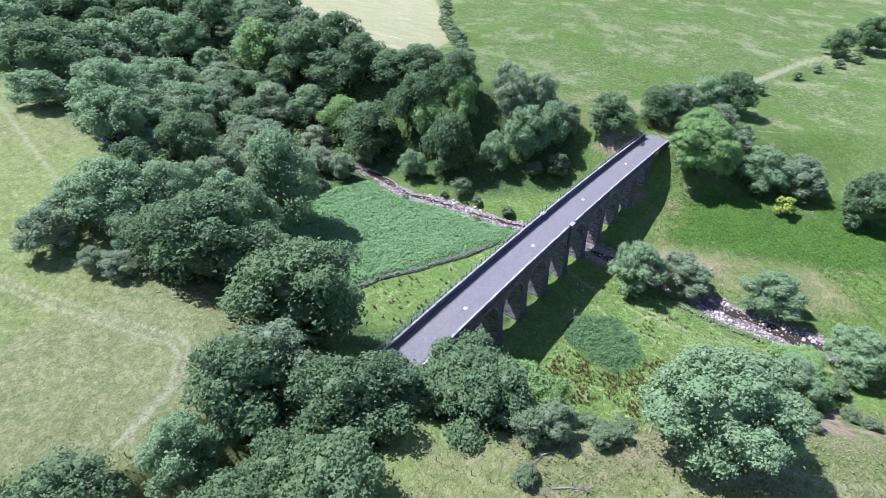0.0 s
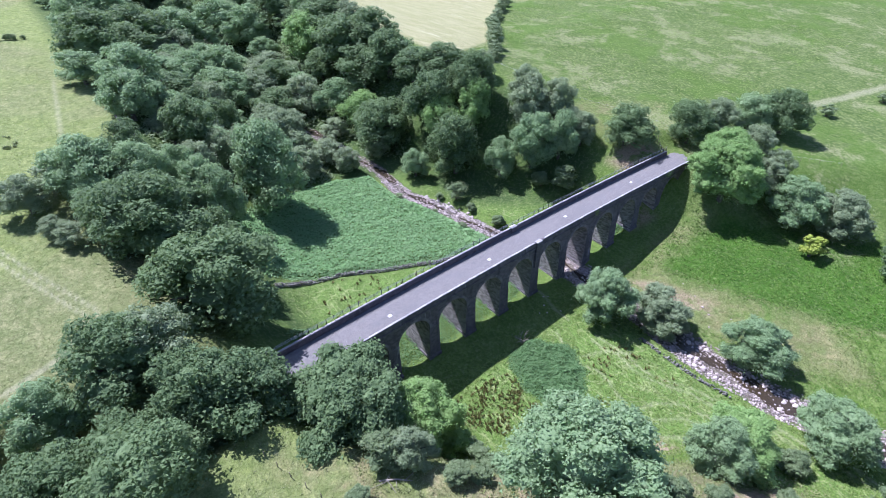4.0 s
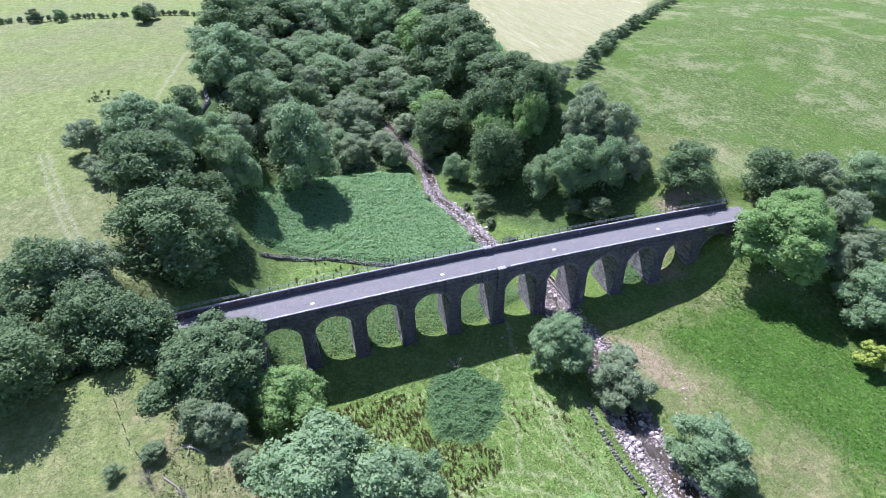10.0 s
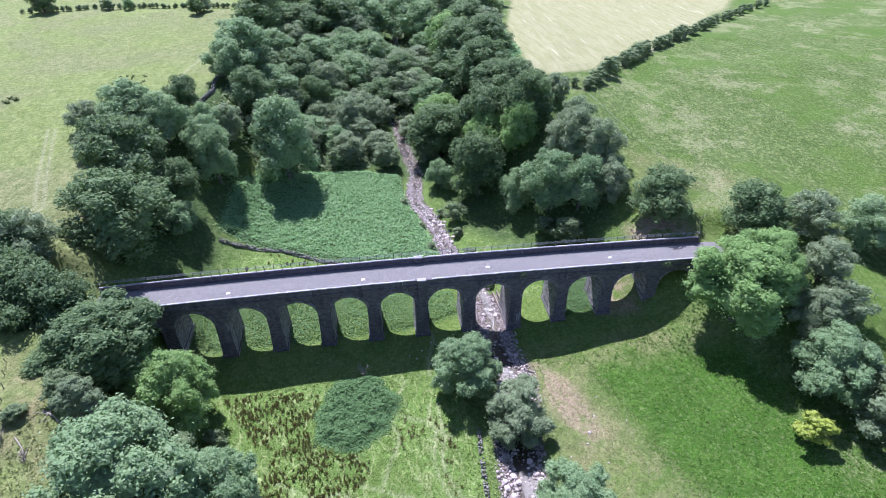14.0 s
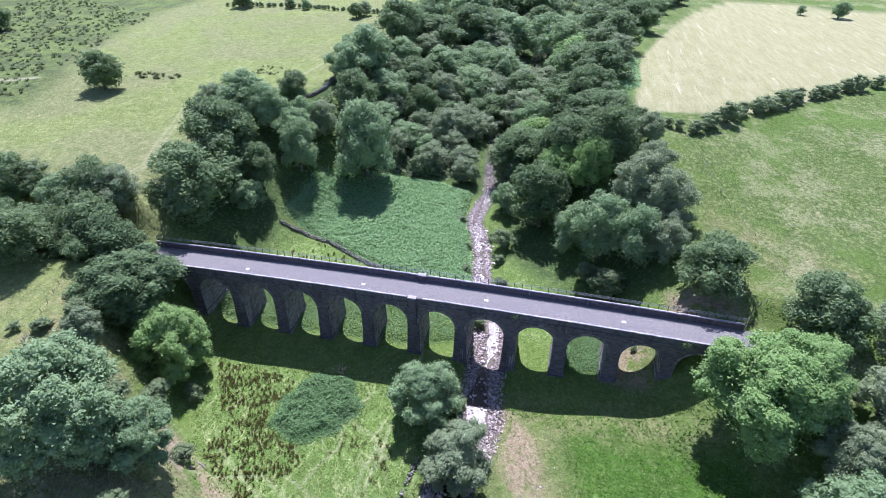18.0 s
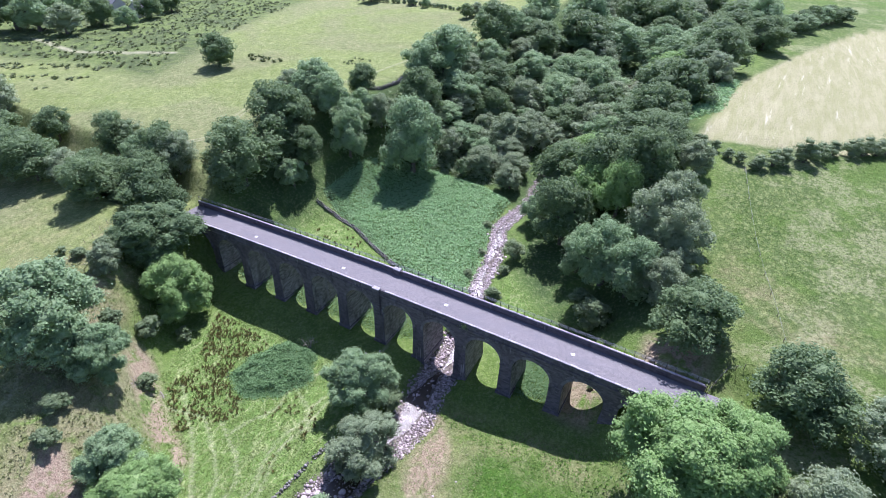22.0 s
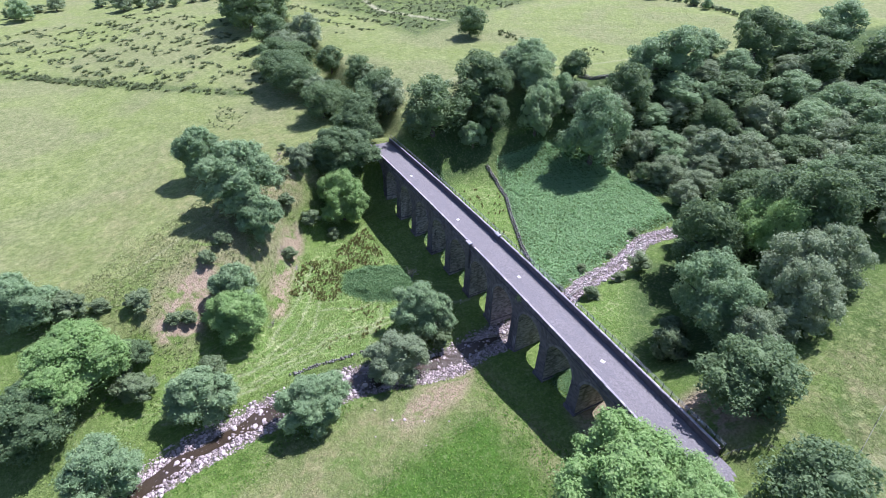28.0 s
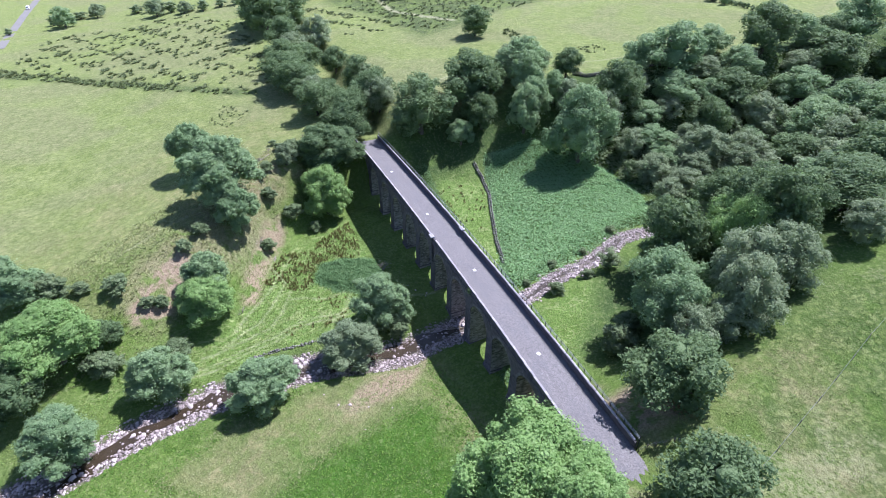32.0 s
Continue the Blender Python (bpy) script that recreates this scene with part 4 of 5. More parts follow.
plant("sycamore", 27.2, 146.6, 10.8, 20.0)
plant("willow", -352.6, -105.8, 5.3, 8.5)
plant("willow", -316.0, -67.1, 6.5, 10.4)
plant("willow", -306.9, -50.2, 4.7, 7.5)
plant("willow", 72.6, -40.0, 6.8, 12.4)
plant("willow", -51.2, -27.5, 3.2, 6.3)
plant("willow", 14.6, -27.2, 6.1, 10.0)
plant("willow", 76.2, -13.6, 4.9, 9.8)
plant("willow", -156.6, -5.7, 7.6, 14.5)
plant("willow", 84.0, 0.6, 6.0, 10.2)
plant("willow", -165.4, 6.3, 8.0, 15.3)
plant("willow", -72.3, 7.3, 5.9, 11.7)
plant("oak", 55.8, 13.4, 7.3, 11.6)
plant("willow", 49.0, 23.5, 4.5, 9.9)
plant("willow", 49.7, 27.8, 4.0, 8.3)
plant("willow", 49.4, 34.2, 5.9, 13.7)
plant("willow", 44.4, 39.5, 7.0, 15.5)
plant("willow", -75.0, 43.6, 3.1, 4.9)
plant("willow", 46.4, 44.8, 5.8, 13.4)
plant("willow", -77.2, 48.1, 2.7, 4.6)
plant("willow", -79.4, 59.4, 5.0, 8.5)
plant("willow", -46.6, 62.9, 4.8, 8.9)
plant("willow", 47.2, 63.8, 4.1, 8.2)
plant("willow", -73.1, 65.4, 5.5, 10.5)
plant("willow", -233.0, 69.4, 7.9, 13.5)
plant("willow", -3.4, 69.5, 4.2, 8.6)
plant("willow", -37.4, 71.6, 5.0, 11.1)
plant("willow", 9.6, 71.5, 4.2, 8.4)
plant("willow", -5.8, 77.4, 5.0, 9.4)
plant("willow", -11.8, 84.0, 5.4, 11.6)
plant("willow", -15.9, 91.2, 7.4, 13.7)
plant("willow", 6.0, 91.9, 5.0, 10.4)
plant("willow", -7.5, 97.0, 5.6, 11.8)
plant("willow", -10.9, 105.7, 6.2, 11.5)
plant("willow", -3.3, 108.2, 6.2, 11.5)
plant("willow", -1.4, 132.1, 7.7, 14.2)
plant("willow", 6.4, 149.3, 6.7, 12.4)
plant("willow", -79.7, 191.5, 4.3, 6.9)

# ---- trees beside the east abutment ----
plant("sycamore", 59.8, -15.0, 9.2, 16.6)
plant("sycamore", 66.0, -11.5, 6.6, 12.6)

# ---- edge of the west wood, trees along the old line ----
plant("ash", -67.0, 58.5, 7.0, 12.5)
plant("ash", -70.5, 64.0, 5.2, 10.0)
plant("oak", -66.5, 42.0, 7.0, 12.0)
plant("ash", -69.0, 50.0, 5.0, 9.0)
plant("oak", -110.5, -16.0, 9.5, 13.5)
plant("oak", -101.5, -14.0, 8.0, 12.5)
plant("oak", -119.0, -17.0, 8.0, 12.5)
plant("willow", -94.0, -9.5, 5.5, 10.0)
plant("oak", -78.5, -12.4, 7.0, 11.2)
plant("oak", -134.0, -14.0, 8.0, 13.0)
plant("oak", -145.0, -4.0, 7.5, 12.0)

# ---- shrubs along the stream upstream of the viaduct ----
for y, off, s in ((7.5, -2.6, 1.7), (10.5, 3.6, 1.3), (17.0, -3.4, 1.1), (21.5, 4.2, 2.1), (26.0, -3.9, 1.4), (31.0, 4.4, 1.6), (36.0, -3.6, 1.3), (41.0, 3.7, 1.5), (47.0, -3.8, 1.7)):
    plant("bush", float(stream_x(y)) + off, y, s, s * 1.35)

# ---- scrub by the country road and far field ends ----
for i, (x, y) in enumerate(((-349, -122), (-356, -116), (-362, -108), (-370, -104), (-343, -80), (-338, -72), (-327, -64), (-319, -58), (-312, -47), (-308, -38), (-306, -28), (-305, -18), (-345, -131), (-338, -127))):
    plant("bush", x, y, 4.4 + 1.4 * math.sin(i * 1.9), 6.0 + 1.5 * math.cos(i * 2.7))

plant("oak", -55.0, 36.0, 6.5, 12.0)
plant("ash", -52.5, 27.5, 4.5, 8.5)

# ---- downstream bank ----
plant("sycamore", -3.2, -80.2, 8.0, 13.0)
plant("oak", -5.8, -72.4, 3.3, 5.5)
plant("bush", -48.4, -33.0, 2.0, 2.8)
plant("bush", -46.0, -34.9, 1.6, 2.4)
plant("bush", -37.3, -24.2, 1.9, 3.0)
plant("bush", -60.2, -27.6, 1.8, 1.9)
plant("bush", -23.0, -55.8, 2.0, 2.8)
plant("bush", -11.5, -61.9, 1.7, 2.4)
plant("bush", -64.8, -29.0, 1.5, 1.7)
plant("bush", 0.5, -73.0, 3.7, 5.0)
plant("ash", 16.5, -78.4, 6.3, 10.5)
plant("ash", 8.4, -62.4, 6.0, 10.4)
plant("oak", 4.4, -88.4, 7.1, 12.2)
plant("ash", -19.8, -88.8, 6.6, 11.0)
plant("ash", -13.4, -51.8, 4.9, 10.2)
plant("sycamore", -8.0, -53.4, 6.0, 10.0)
plant("ash", 18.0, -45.6, 6.0, 10.4)

# ---- more of the wood upstream, hedges ----
PLACED = [o.location.copy() for o in scene.objects if o.name.split(".")[0] in ("oak_tree", "ash_tree", "willow_tree", "sycamore_tree")]


def fill_wood(x0, x1, y0, y1, count, clear, size, kinds=("oak", "ash", "oak", "ash", "willow")):
    r = np.random.default_rng(31 + int(y0))
    made = 0
    for _ in range(count * 12):
        x, y = r.uniform(x0, x1), r.uniform(y0, y1)
        if abs(x - float(stream_x(y))) < 7 or any((p.x - x) ** 2 + (p.y - y) ** 2 < clear ** 2 for p in PLACED):
            continue
        s = size * r.uniform(0.8, 1.15)
        tree = plant(kinds[made % 5], x, y, s, s * r.uniform(1.55, 1.95))
        PLACED.append(tree.location.copy())
        made += 1
        if made >= count:
            return


fill_wood(-50, 2, 68, 118, 11, 7.8, 5.2, ("willow", "ash", "willow", "ash", "willow"))
fill_wood(-48, 42, 108, 180, 22, 9.0, 7.4, ("willow", "ash", "oak", "ash", "willow"))
fill_wood(-44, 52, 175, 330, 26, 12.5, 10.0)
fill_wood(-330, -262, 20, 150, 10, 14.0, 8.0)


def hedge(line, step, low, high, seed):
    r = np.random.default_rng(seed)
    for (ax, ay), (bx, by) in zip(line, line[1:]):
        n = max(1, int(math.hypot(bx - ax, by - ay) / step))
        for i in range(n):
            t = (i + r.uniform(0.1, 0.9)) / n
            s = r.uniform(low, high)
            plant("bush", ax + (bx - ax) * t + r.normal() * 0.5, ay + (by - ay) * t + r.normal() * 0.5, s, s * r.uniform(1.5, 1.9))


for i in range(22):
    y = 112 + 8.5 * i
    x = float(np.interp(y, (79, 140, 210, 270, 315), (44, 50, 70, 90, 118))) - 19.0 + 1.5 * math.sin(i * 2.1)
    plant(("oak", "ash", "oak")[i % 3], x, y, 6.0 + 0.9 * math.sin(i * 1.3), 8.8 + 1.3 * math.cos(i))
hedge([(60, 72), (76, 88), (90, 103), (106, 117), (124, 131)], 3.2, 2.1, 3.5, 3)
hedge([(124, 131), (150, 152), (200, 190)], 5.0, 1.8, 2.8, 4)
hedge([(43, 77.5), (60, 71.5)], 2.6, 1.4, 2.4, 5)
hedge([(-160, 198), (-128, 203), (-81, 199), (-62, 195)], 1.7, 1.1, 1.5, 6)


# ---- masonry pieces ----
def coping_stones():
    """Pale slabs along both parapets, each a little off its neighbour."""
    meshes = []
    for i in range(3):
        bm = bmesh.new()
        box(bm, (-0.5, -0.19, 0.0), (0.5, 0.19, 0.20), 0.03)
        me = bpy.data.meshes.new("coping_stone")
        bm.to_mesh(me)
        bm.free()
        me.materials.append(COPING)
        meshes.append(me)
    r = np.random.default_rng(5)
    gap = FIRST_PIER + PITCH * 6
    for side in (-1, 1):
        x = END_W + 0.02
        end = END_E if side > 0 else END_E - 0.5
        while x < end - 0.4:
            length = min(r.uniform(0.85, 1.25), end - x)
            c = x + length / 2
            if abs(c - gap) > 0.9 + length / 2:
                slope = math.degrees(math.atan(-0.0006 * (c - 6)))
                child("coping_stone", meshes[int(r.integers(3))], viaduct, pose(c, float(bridge_y(c)) + side * 3.65 + r.normal() * 0.02, PARAPET_TOP + 0.002 + r.uniform(0, 0.012), r.normal() * 0.5, r.normal() * 0.3, slope) @ Matrix.Diagonal((length * 0.985, 1, 1, 1)))
            x += length


def voussoirs():
    """Wedge stones round each arch on the two faces."""
    count, depth = 23, 0.52
    r0, r1 = SPAN / 2 - 0.01, SPAN / 2 + depth
    half = math.pi / count / 2 * 0.93
    bm = bmesh.new()
    prof = [(r0 * math.cos(math.pi / 2 + a), r0 * math.sin(math.pi / 2 + a)) for a in (half, -half)] + [(r1 * math.cos(math.pi / 2 + a), r1 * math.sin(math.pi / 2 + a)) for a in (-half, half)]
    extrude_profile(bm, prof, -0.07, 0.10)
    bmesh.ops.recalc_face_normals(bm, faces=bm.faces)
    wedge = bpy.data.meshes.new("voussoir")
    bm.to_mesh(wedge)
    wedge.materials.append(VOUSSOIR)
    src = [(v.co.copy()) for v in bm.verts]
    bm.verts.index_update()
    faces = [[v.index for v in f.verts] for f in bm.faces]
    bm.free()
    fv, ff = [], []
    for k in range(BAYS):
        c = FIRST_PIER + PITCH * (k + 0.5)
        for i in range(count):
            ang = math.degrees(math.pi * (i + 0.5) / count - math.pi / 2)
            for side in (-1, 1):
                m = pose(c, float(bridge_y(c)) + side * HALF, SPRING, 0, -ang, 0)
                if side < 0:
                    child("voussoir", wedge, viaduct, m @ pose(0, 0.012 * math.sin(i * 2.3 + k), 0))
                else:
                    ff += [[q + len(fv) for q in f] for f in faces]
                    fv += [m @ v for v in src]
    far = child("far_voussoirs", mesh_from("far_voussoirs", fv, ff, VOUSSOIR), viaduct)
    tagged(far, kind="stuff")


def ballast_spill():
    """The loose ragged end of the ballast where the deck runs out on the turf."""
    r = np.random.default_rng(19)
    v, f = [], []
    ys = np.linspace(-3.3, 3.3, 23)
    for i, yy in enumerate(ys):
        y = float(bridge_y(63.0)) + yy
        end = 64.2 + 0.9 * math.sin(yy * 0.8 + 0.5) + 0.45 * r.normal() - 0.10 * yy
        v += [(62.9, y, BRIDGE_DECK - 0.02), (63.6, y, float(ground(63.6, y)) + 0.05), (end, y, float(ground(end, y)) + 0.012)]
        if i:
            a = 3 * i
            f += [(a - 3, a - 2, a + 1, a), (a - 2, a - 1, a + 2, a + 1)]
    tagged(new("ballast_spill", mesh_from("ballast_spill", v, f, BALLAST)), "ragged spread of grey ballast at the deck end", "gravel", kind="stuff")


def deck_slabs():
    bm = bmesh.new()
    box(bm, (-0.38, -0.30, 0.0), (0.38, 0.30, 0.07), 0.015)
    me = bpy.data.meshes.new("slab")
    bm.to_mesh(me)
    bm.free()
    me.materials.append(CONCRETE)
    for x, y in ((-36.6, -0.99), (-11.1, -0.36), (14.0, 0.25), (39.8, -0.05)):
        ob = tagged(new("drain_cover", me), "small pale square slab set in the ballast", "drain cover", "drain covers along the deck")
        ob.matrix_basis = pose(x, y, BRIDGE_DECK + 0.03, 0, 0, x * 3 % 20)


GALVANISED = plain_material("galvanised_wire", (0.42, 0.42, 0.42), (0.55, 0.55, 0.55), 0.5, 0.6)


def wire_fence(name, label, line, step, height, wires, lift=0.0, iron=True, group=""):
    """Posts with strained wires or bars between; each post and wire a part."""
    f = tagged(new(name), label, "fence", group)
    pts = []
    for (ax, ay), (bx, by) in zip(line, line[1:]):
        n = max(1, round(math.hypot(bx - ax, by - ay) / step))
        pts += [(ax + (bx - ax) * i / n, ay + (by - ay) * i / n) for i in range(n)]
    pts.append(line[-1])
    post = bmesh.new()
    if iron:
        box(post, (-0.045, -0.045, -0.4), (0.045, 0.045, height), 0.01)
    else:
        tube(post, (0, 0, -0.4), (0, 0, height), 0.06, 0.05, 7)
    me = bpy.data.meshes.new("post")
    post.to_mesh(me)
    post.free()
    me.materials.append(IRON if iron else TIMBER)
    base = [(x, y, lift if lift else float(ground(x, y))) for x, y in pts]
    for i, (x, y, z) in enumerate(base):
        child("post", me, f, pose(x, y, z, 2.0 * math.sin(i * 1.9), 2.5 * math.sin(i * 2.7), 0))
    for w in range(wires):
        bm = bmesh.new()
        h = height * (1.0 - (0.055 if height > 2 else 0.2) * (wires - w) + (0.04 if height > 2 else 0.15))
        for a, b in zip(base, base[1:]):
            tube(bm, (a[0], a[1], a[2] + h), (b[0], b[1], b[2] + h), 0.018 if iron else 0.010, 0.018 if iron else 0.010, 4)
        part("wire", bm, IRON if iron and height < 2 else GALVANISED, f)
    return f


def rail_line(x0, x1, off):
    return [(x, float(bridge_y(x)) + off) for x in np.linspace(x0, x1, 9)]


coping_stones()
voussoirs()
deck_slabs()
ballast_spill()
wire_fence("parapet_railing", "thin dark iron railing with wires behind the stone parapet", rail_line(END_W, END_E + 0.2, 3.90), 1.65, 2.55, 5, BRIDGE_DECK)
wire_fence("field_fence", "old post and wire fence crossing the rough field", [(57.5, 70), (60, 58), (63, 45), (67.5, 29), (72, 12), (76, -2)], 6.0, 0.95, 2, 0.0, False)
wire_fence("end_fence", "short weathered post and rail fence beside the parapet end", [(61.4, 3.2), (62.2, 5.2), (63.2, 7.4), (65.5, 8.6)], 1.2, 1.2, 3, 0.0, False)
wire_fence("bank_fence", "leaning post and wire fence at the edge of the pasture", [(79.5, -15.5), (83.5, -19.5), (88.0, -24.5), (93.0, -31.0)], 2.6, 1.1, 2, 0.0, False)
wire_fence("end_barrier", "rusty bar barrier across the overgrown track end", [(-61.6, -3.4), (-61.6, 0.0), (-61.2, 3.6)], 1.7, 1.15, 3, 0.0, True)


# ---- stones ----
def pebble_mesh(seed):
    r = np.random.default_rng(seed)
    v = BALL_V * r.uniform(0.78, 1.12, (len(BALL_V), 1)) * np.array([1.0, 0.8, 0.6])
    return v


def boulders(name, label, category, group, spots, material):
    for i, (x, y, s) in enumerate(spots):
        me = mesh_from(name, pebble_mesh(500 + i) * s, BALL_F, material)
        ob = tagged(new(name, me), label, category, group)
        ob.matrix_basis = pose(x, y, float(ground(x, y)) + 0.22 * s, 8 * math.sin(i), 8 * math.cos(i), i * 77 % 360)


def stream_boulders():
    r = np.random.default_rng(12)
    spots = []
    for i in range(90):
        y = r.uniform(-95, 45)
        spots.append((float(stream_x(y)) + r.choice((-1, 1)) * r.uniform(0.1, 3.4), y, r.uniform(0.3, 0.7)))
    boulders("boulder", "pale pinkish water-worn boulder in the stream bed", "boulder", "boulders in the stream", spots, RIVERSTONE)


stream_boulders()
boulders("meadow_stone", "loose pale stone lying in the grass", "stone", "loose stones in the meadow",
         [(x, y, z * 0.55) for x, y, z in [(25, -33, 0.45), (21.4, -35, 0.35), (28, -28, 0.4), (26, -31, 0.6), (1.5, -6, 0.4), (-0.6, -8, 0.45), (-1.8, -10, 0.4), (2.4, -6.6, 0.3), (30, -24, 0.3), (27, -37, 0.35), (33, -30, 0.3), (1.0, -11.5, 0.35), (-3.2, -9.0, 0.3)]], RIVERSTONE)

OCT_V = np.array([(1, 0, 0), (-1, 0, 0), (0, 1, 0), (0, -1, 0), (0, 0, 1), (0, 0, -1)], float)
OCT_F = np.array([(0, 2, 4), (2, 1, 4), (1, 3, 4), (3, 0, 4), (2, 0, 5), (1, 2, 5), (3, 1, 5), (0, 3, 5)])


def stones(points, sizes, seed, squash=0.65):
    """Many rough stones as one soup of triangles."""
    r = np.random.default_rng(seed)
    n = len(points)
    v = OCT_V[None] * r.uniform(0.7, 1.25, (n, 6, 1)) + 0.16 * r.normal(size=(n, 6, 3))
    v[:, :, 2] *= squash
    a = r.uniform(0, 2 * math.pi, n)
    ca, sn = np.cos(a)[:, None], np.sin(a)[:, None]
    x, y = v[:, :, 0] * ca - v[:, :, 1] * sn, v[:, :, 0] * sn + v[:, :, 1] * ca
    v = np.stack([x, y, v[:, :, 2]], 2) * sizes[:, None, None] + points[:, None, :]
    f = OCT_F[None] + 6 * np.arange(n)[:, None, None]
    return v.reshape(-1, 3), f.reshape(-1, 3)


def shingle():
    r = np.random.default_rng(77)
    n = 15000
    y = np.concatenate([r.uniform(-105, 60, n - 1500), r.uniform(60, 150, 1500)])
    d = np.where(r.random(n) < 0.3, r.uniform(-4.2, 4.2, n), r.choice((-1, 1), n) * np.clip(1.3 + np.abs(r.normal(0, 1.5, n)), 0, 4.4))
    d = np.where(y > 8, 0.55, 1.0) * d
    x = stream_x(y) + d
    size = np.clip(r.lognormal(-1.68, 0.45, n), 0.09, 0.46)
    z = ground(x, y) + size * 0.15
    v, f = stones(np.stack([x, y, z], 1), size, 78)
    ob = new("shingle", soup("shingle", v, f, [RIVERSTONE], None))
    tagged(ob, "pale pink and grey stones strewn along the stream bed", "stones", kind="stuff")


shingle()


def stone_wall(label, line, height, width=0.6, seed=1):
    """A dry-stone wall: irregular courses and a rough top."""
    r = np.random.default_rng(seed)
    pts, sizes = [], []
    for (ax, ay), (bx, by) in zip(line, line[1:]):
        length = math.hypot(bx - ax, by - ay)
        ux, uy = (bx - ax) / length, (by - ay) / length
        for c in range(int(height / 0.24) + 1):
            s = r.uniform(0, 0.4)
            w = width * (1 - 0.25 * c * 0.24 / height)
            while s < length:
                step = r.uniform(0.3, 0.55)
                for side in (-0.5, 0.5):
                    if c > height / 0.24 - 2 and r.random() < 0.35:
                        continue
                    x, y = ax + ux * s - uy * side * w, ay + uy * s + ux * side * w
                    pts.append((x, y, float(ground(x, y)) + 0.1 + c * 0.24 + 0.03 * r.normal()))
                    sizes.append(step * r.uniform(0.5, 0.75))
                s += step
    v, f = stones(np.array(pts), np.array(sizes), seed + 5, 0.6)
    return tagged(new("stone_wall", soup("stone_wall", v, f, [WALLSTONE], None)), label, "wall")


stone_wall("tumbled grey dry-stone wall on the stream bank", [(7.2, -27.5), (6.7, -33), (6.2, -41), (6.6, -47)], 0.42, 0.45, 3)
stone_wall("low overgrown stone wall edging the bracken", [(-46, 29), (-40, 29), (-31, 27), (-19, 22), (-10, 18.5), (0, 15.5)], 0.7, 0.6, 4)
stone_wall("dark dry-stone wall between pasture and wood", [(-60, 73), (-56, 76), (-54, 83), (-55, 91), (-54, 100), (-52, 112)], 1.1, 0.6, 5)
stone_wall("short length of bank wall under the trees", [(-49, 88), (-46, 80), (-45, 72)], 0.8, 0.6, 6)


# ---- low plants ----
def spread(poly, count, seed):
    """Even random points in a polygon."""
    r = np.random.default_rng(seed)
    p = np.array(poly, float)
    lo, hi = p.min(0), p.max(0)
    q = r.uniform(lo, hi, (int(count * 3), 2))
    q = q[inside(q[:, 0], q[:, 1], poly, 0.2) > r.uniform(0.2, 0.8, len(q))]
    return q[:count]


def clear_of_trees(q, reach):
    keep = np.ones(len(q), bool)
    for p in PLACED:
        keep &= (q[:, 0] - p.x) ** 2 + (q[:, 1] - p.y) ** 2 > reach ** 2
    return q[keep]


def low_cover(name, label, poly, count, kind, height, size, seed):
    r = np.random.default_rng(seed)
    q = spread(poly, count, seed) + 0.45 * r.normal(size=(1, 2))
    q = q + 0.5 * r.normal(size=q.shape)
    n = len(q)
    lump = np.array([0.5 + 0.55 * noise.noise((a * 0.55, b * 0.55, seed)) + 0.5 * noise.noise((a * 1.5, b * 1.5, seed + 9)) for a, b in q])
    edge = 0.15 + 0.85 * smooth((inside(q[:, 0], q[:, 1], poly, 3.0) - 0.45) * 2.2)
    z = ground(q[:, 0], q[:, 1]) + height * edge * (0.40 + 0.55 * lump) * r.uniform(0.75, 1.05, n)
    nrm = np.stack([0.3 * r.normal(size=n), 0.3 * r.normal(size=n), np.ones(n)], 1)
    v, f = leaves(np.stack([q[:, 0], q[:, 1], z], 1), nrm, size, r, 3)
    return tagged(new(name, soup(name, v, f, [LEAF[kind]], None)), label, "plants", kind="stuff")


low_cover("bracken", "dense waist-high green bracken filling the field corner", BRACKEN, 75000, "bracken", 1.25, 0.40, 41)
low_cover("bramble_thicket", "rounded patch of dark green bramble and fern", THICKET, 20000, "bramble", 1.7, 0.28, 42)
low_cover("strip_bracken", "strip of bracken between wood and mown field", [(40, 92), (47, 104), (49, 140), (44, 138), (38, 110)], 3500, "bracken", 1.1, 0.7, 43)
low_cover("wood_scrub", "tangled undergrowth filling the wood floor", [(-52, 62), (-50, 120), (-44, 200), (36, 200), (38, 130), (30, 80), (14, 60), (8, 80), (4, 100), (-6, 100), (-10, 70), (-30, 66)], 16000, "bush", 1.8, 0.9, 46)
low_cover("bank_scrub", "tangled green scrub on the wooded bank", [(-44, 60), (-38, 72), (-34, 90), (-20, 100), (-8, 98), (-6, 80), (-10, 68), (-24, 67), (-36, 60)], 7000, "bush", 1.3, 0.7, 44)
low_cover("arch_scrub", "green scrub and fern behind the arches", [(-52, -2.5), (-30, -2.5), (-12, -2.0), (1, -1.0), (9, 2), (8, 9), (-5, 10), (-18, 12.5), (-34, 14), (-50, 15)], 23000, "bramble", 1.0, 0.27, 45)


low_cover("east_arch_scrub", "nettles and scrub under the eastern arches", [(29, -2.5), (38, -2.5), (40, 6), (38, 10), (30, 9)], 6500, "bramble", 0.8, 0.26, 47)


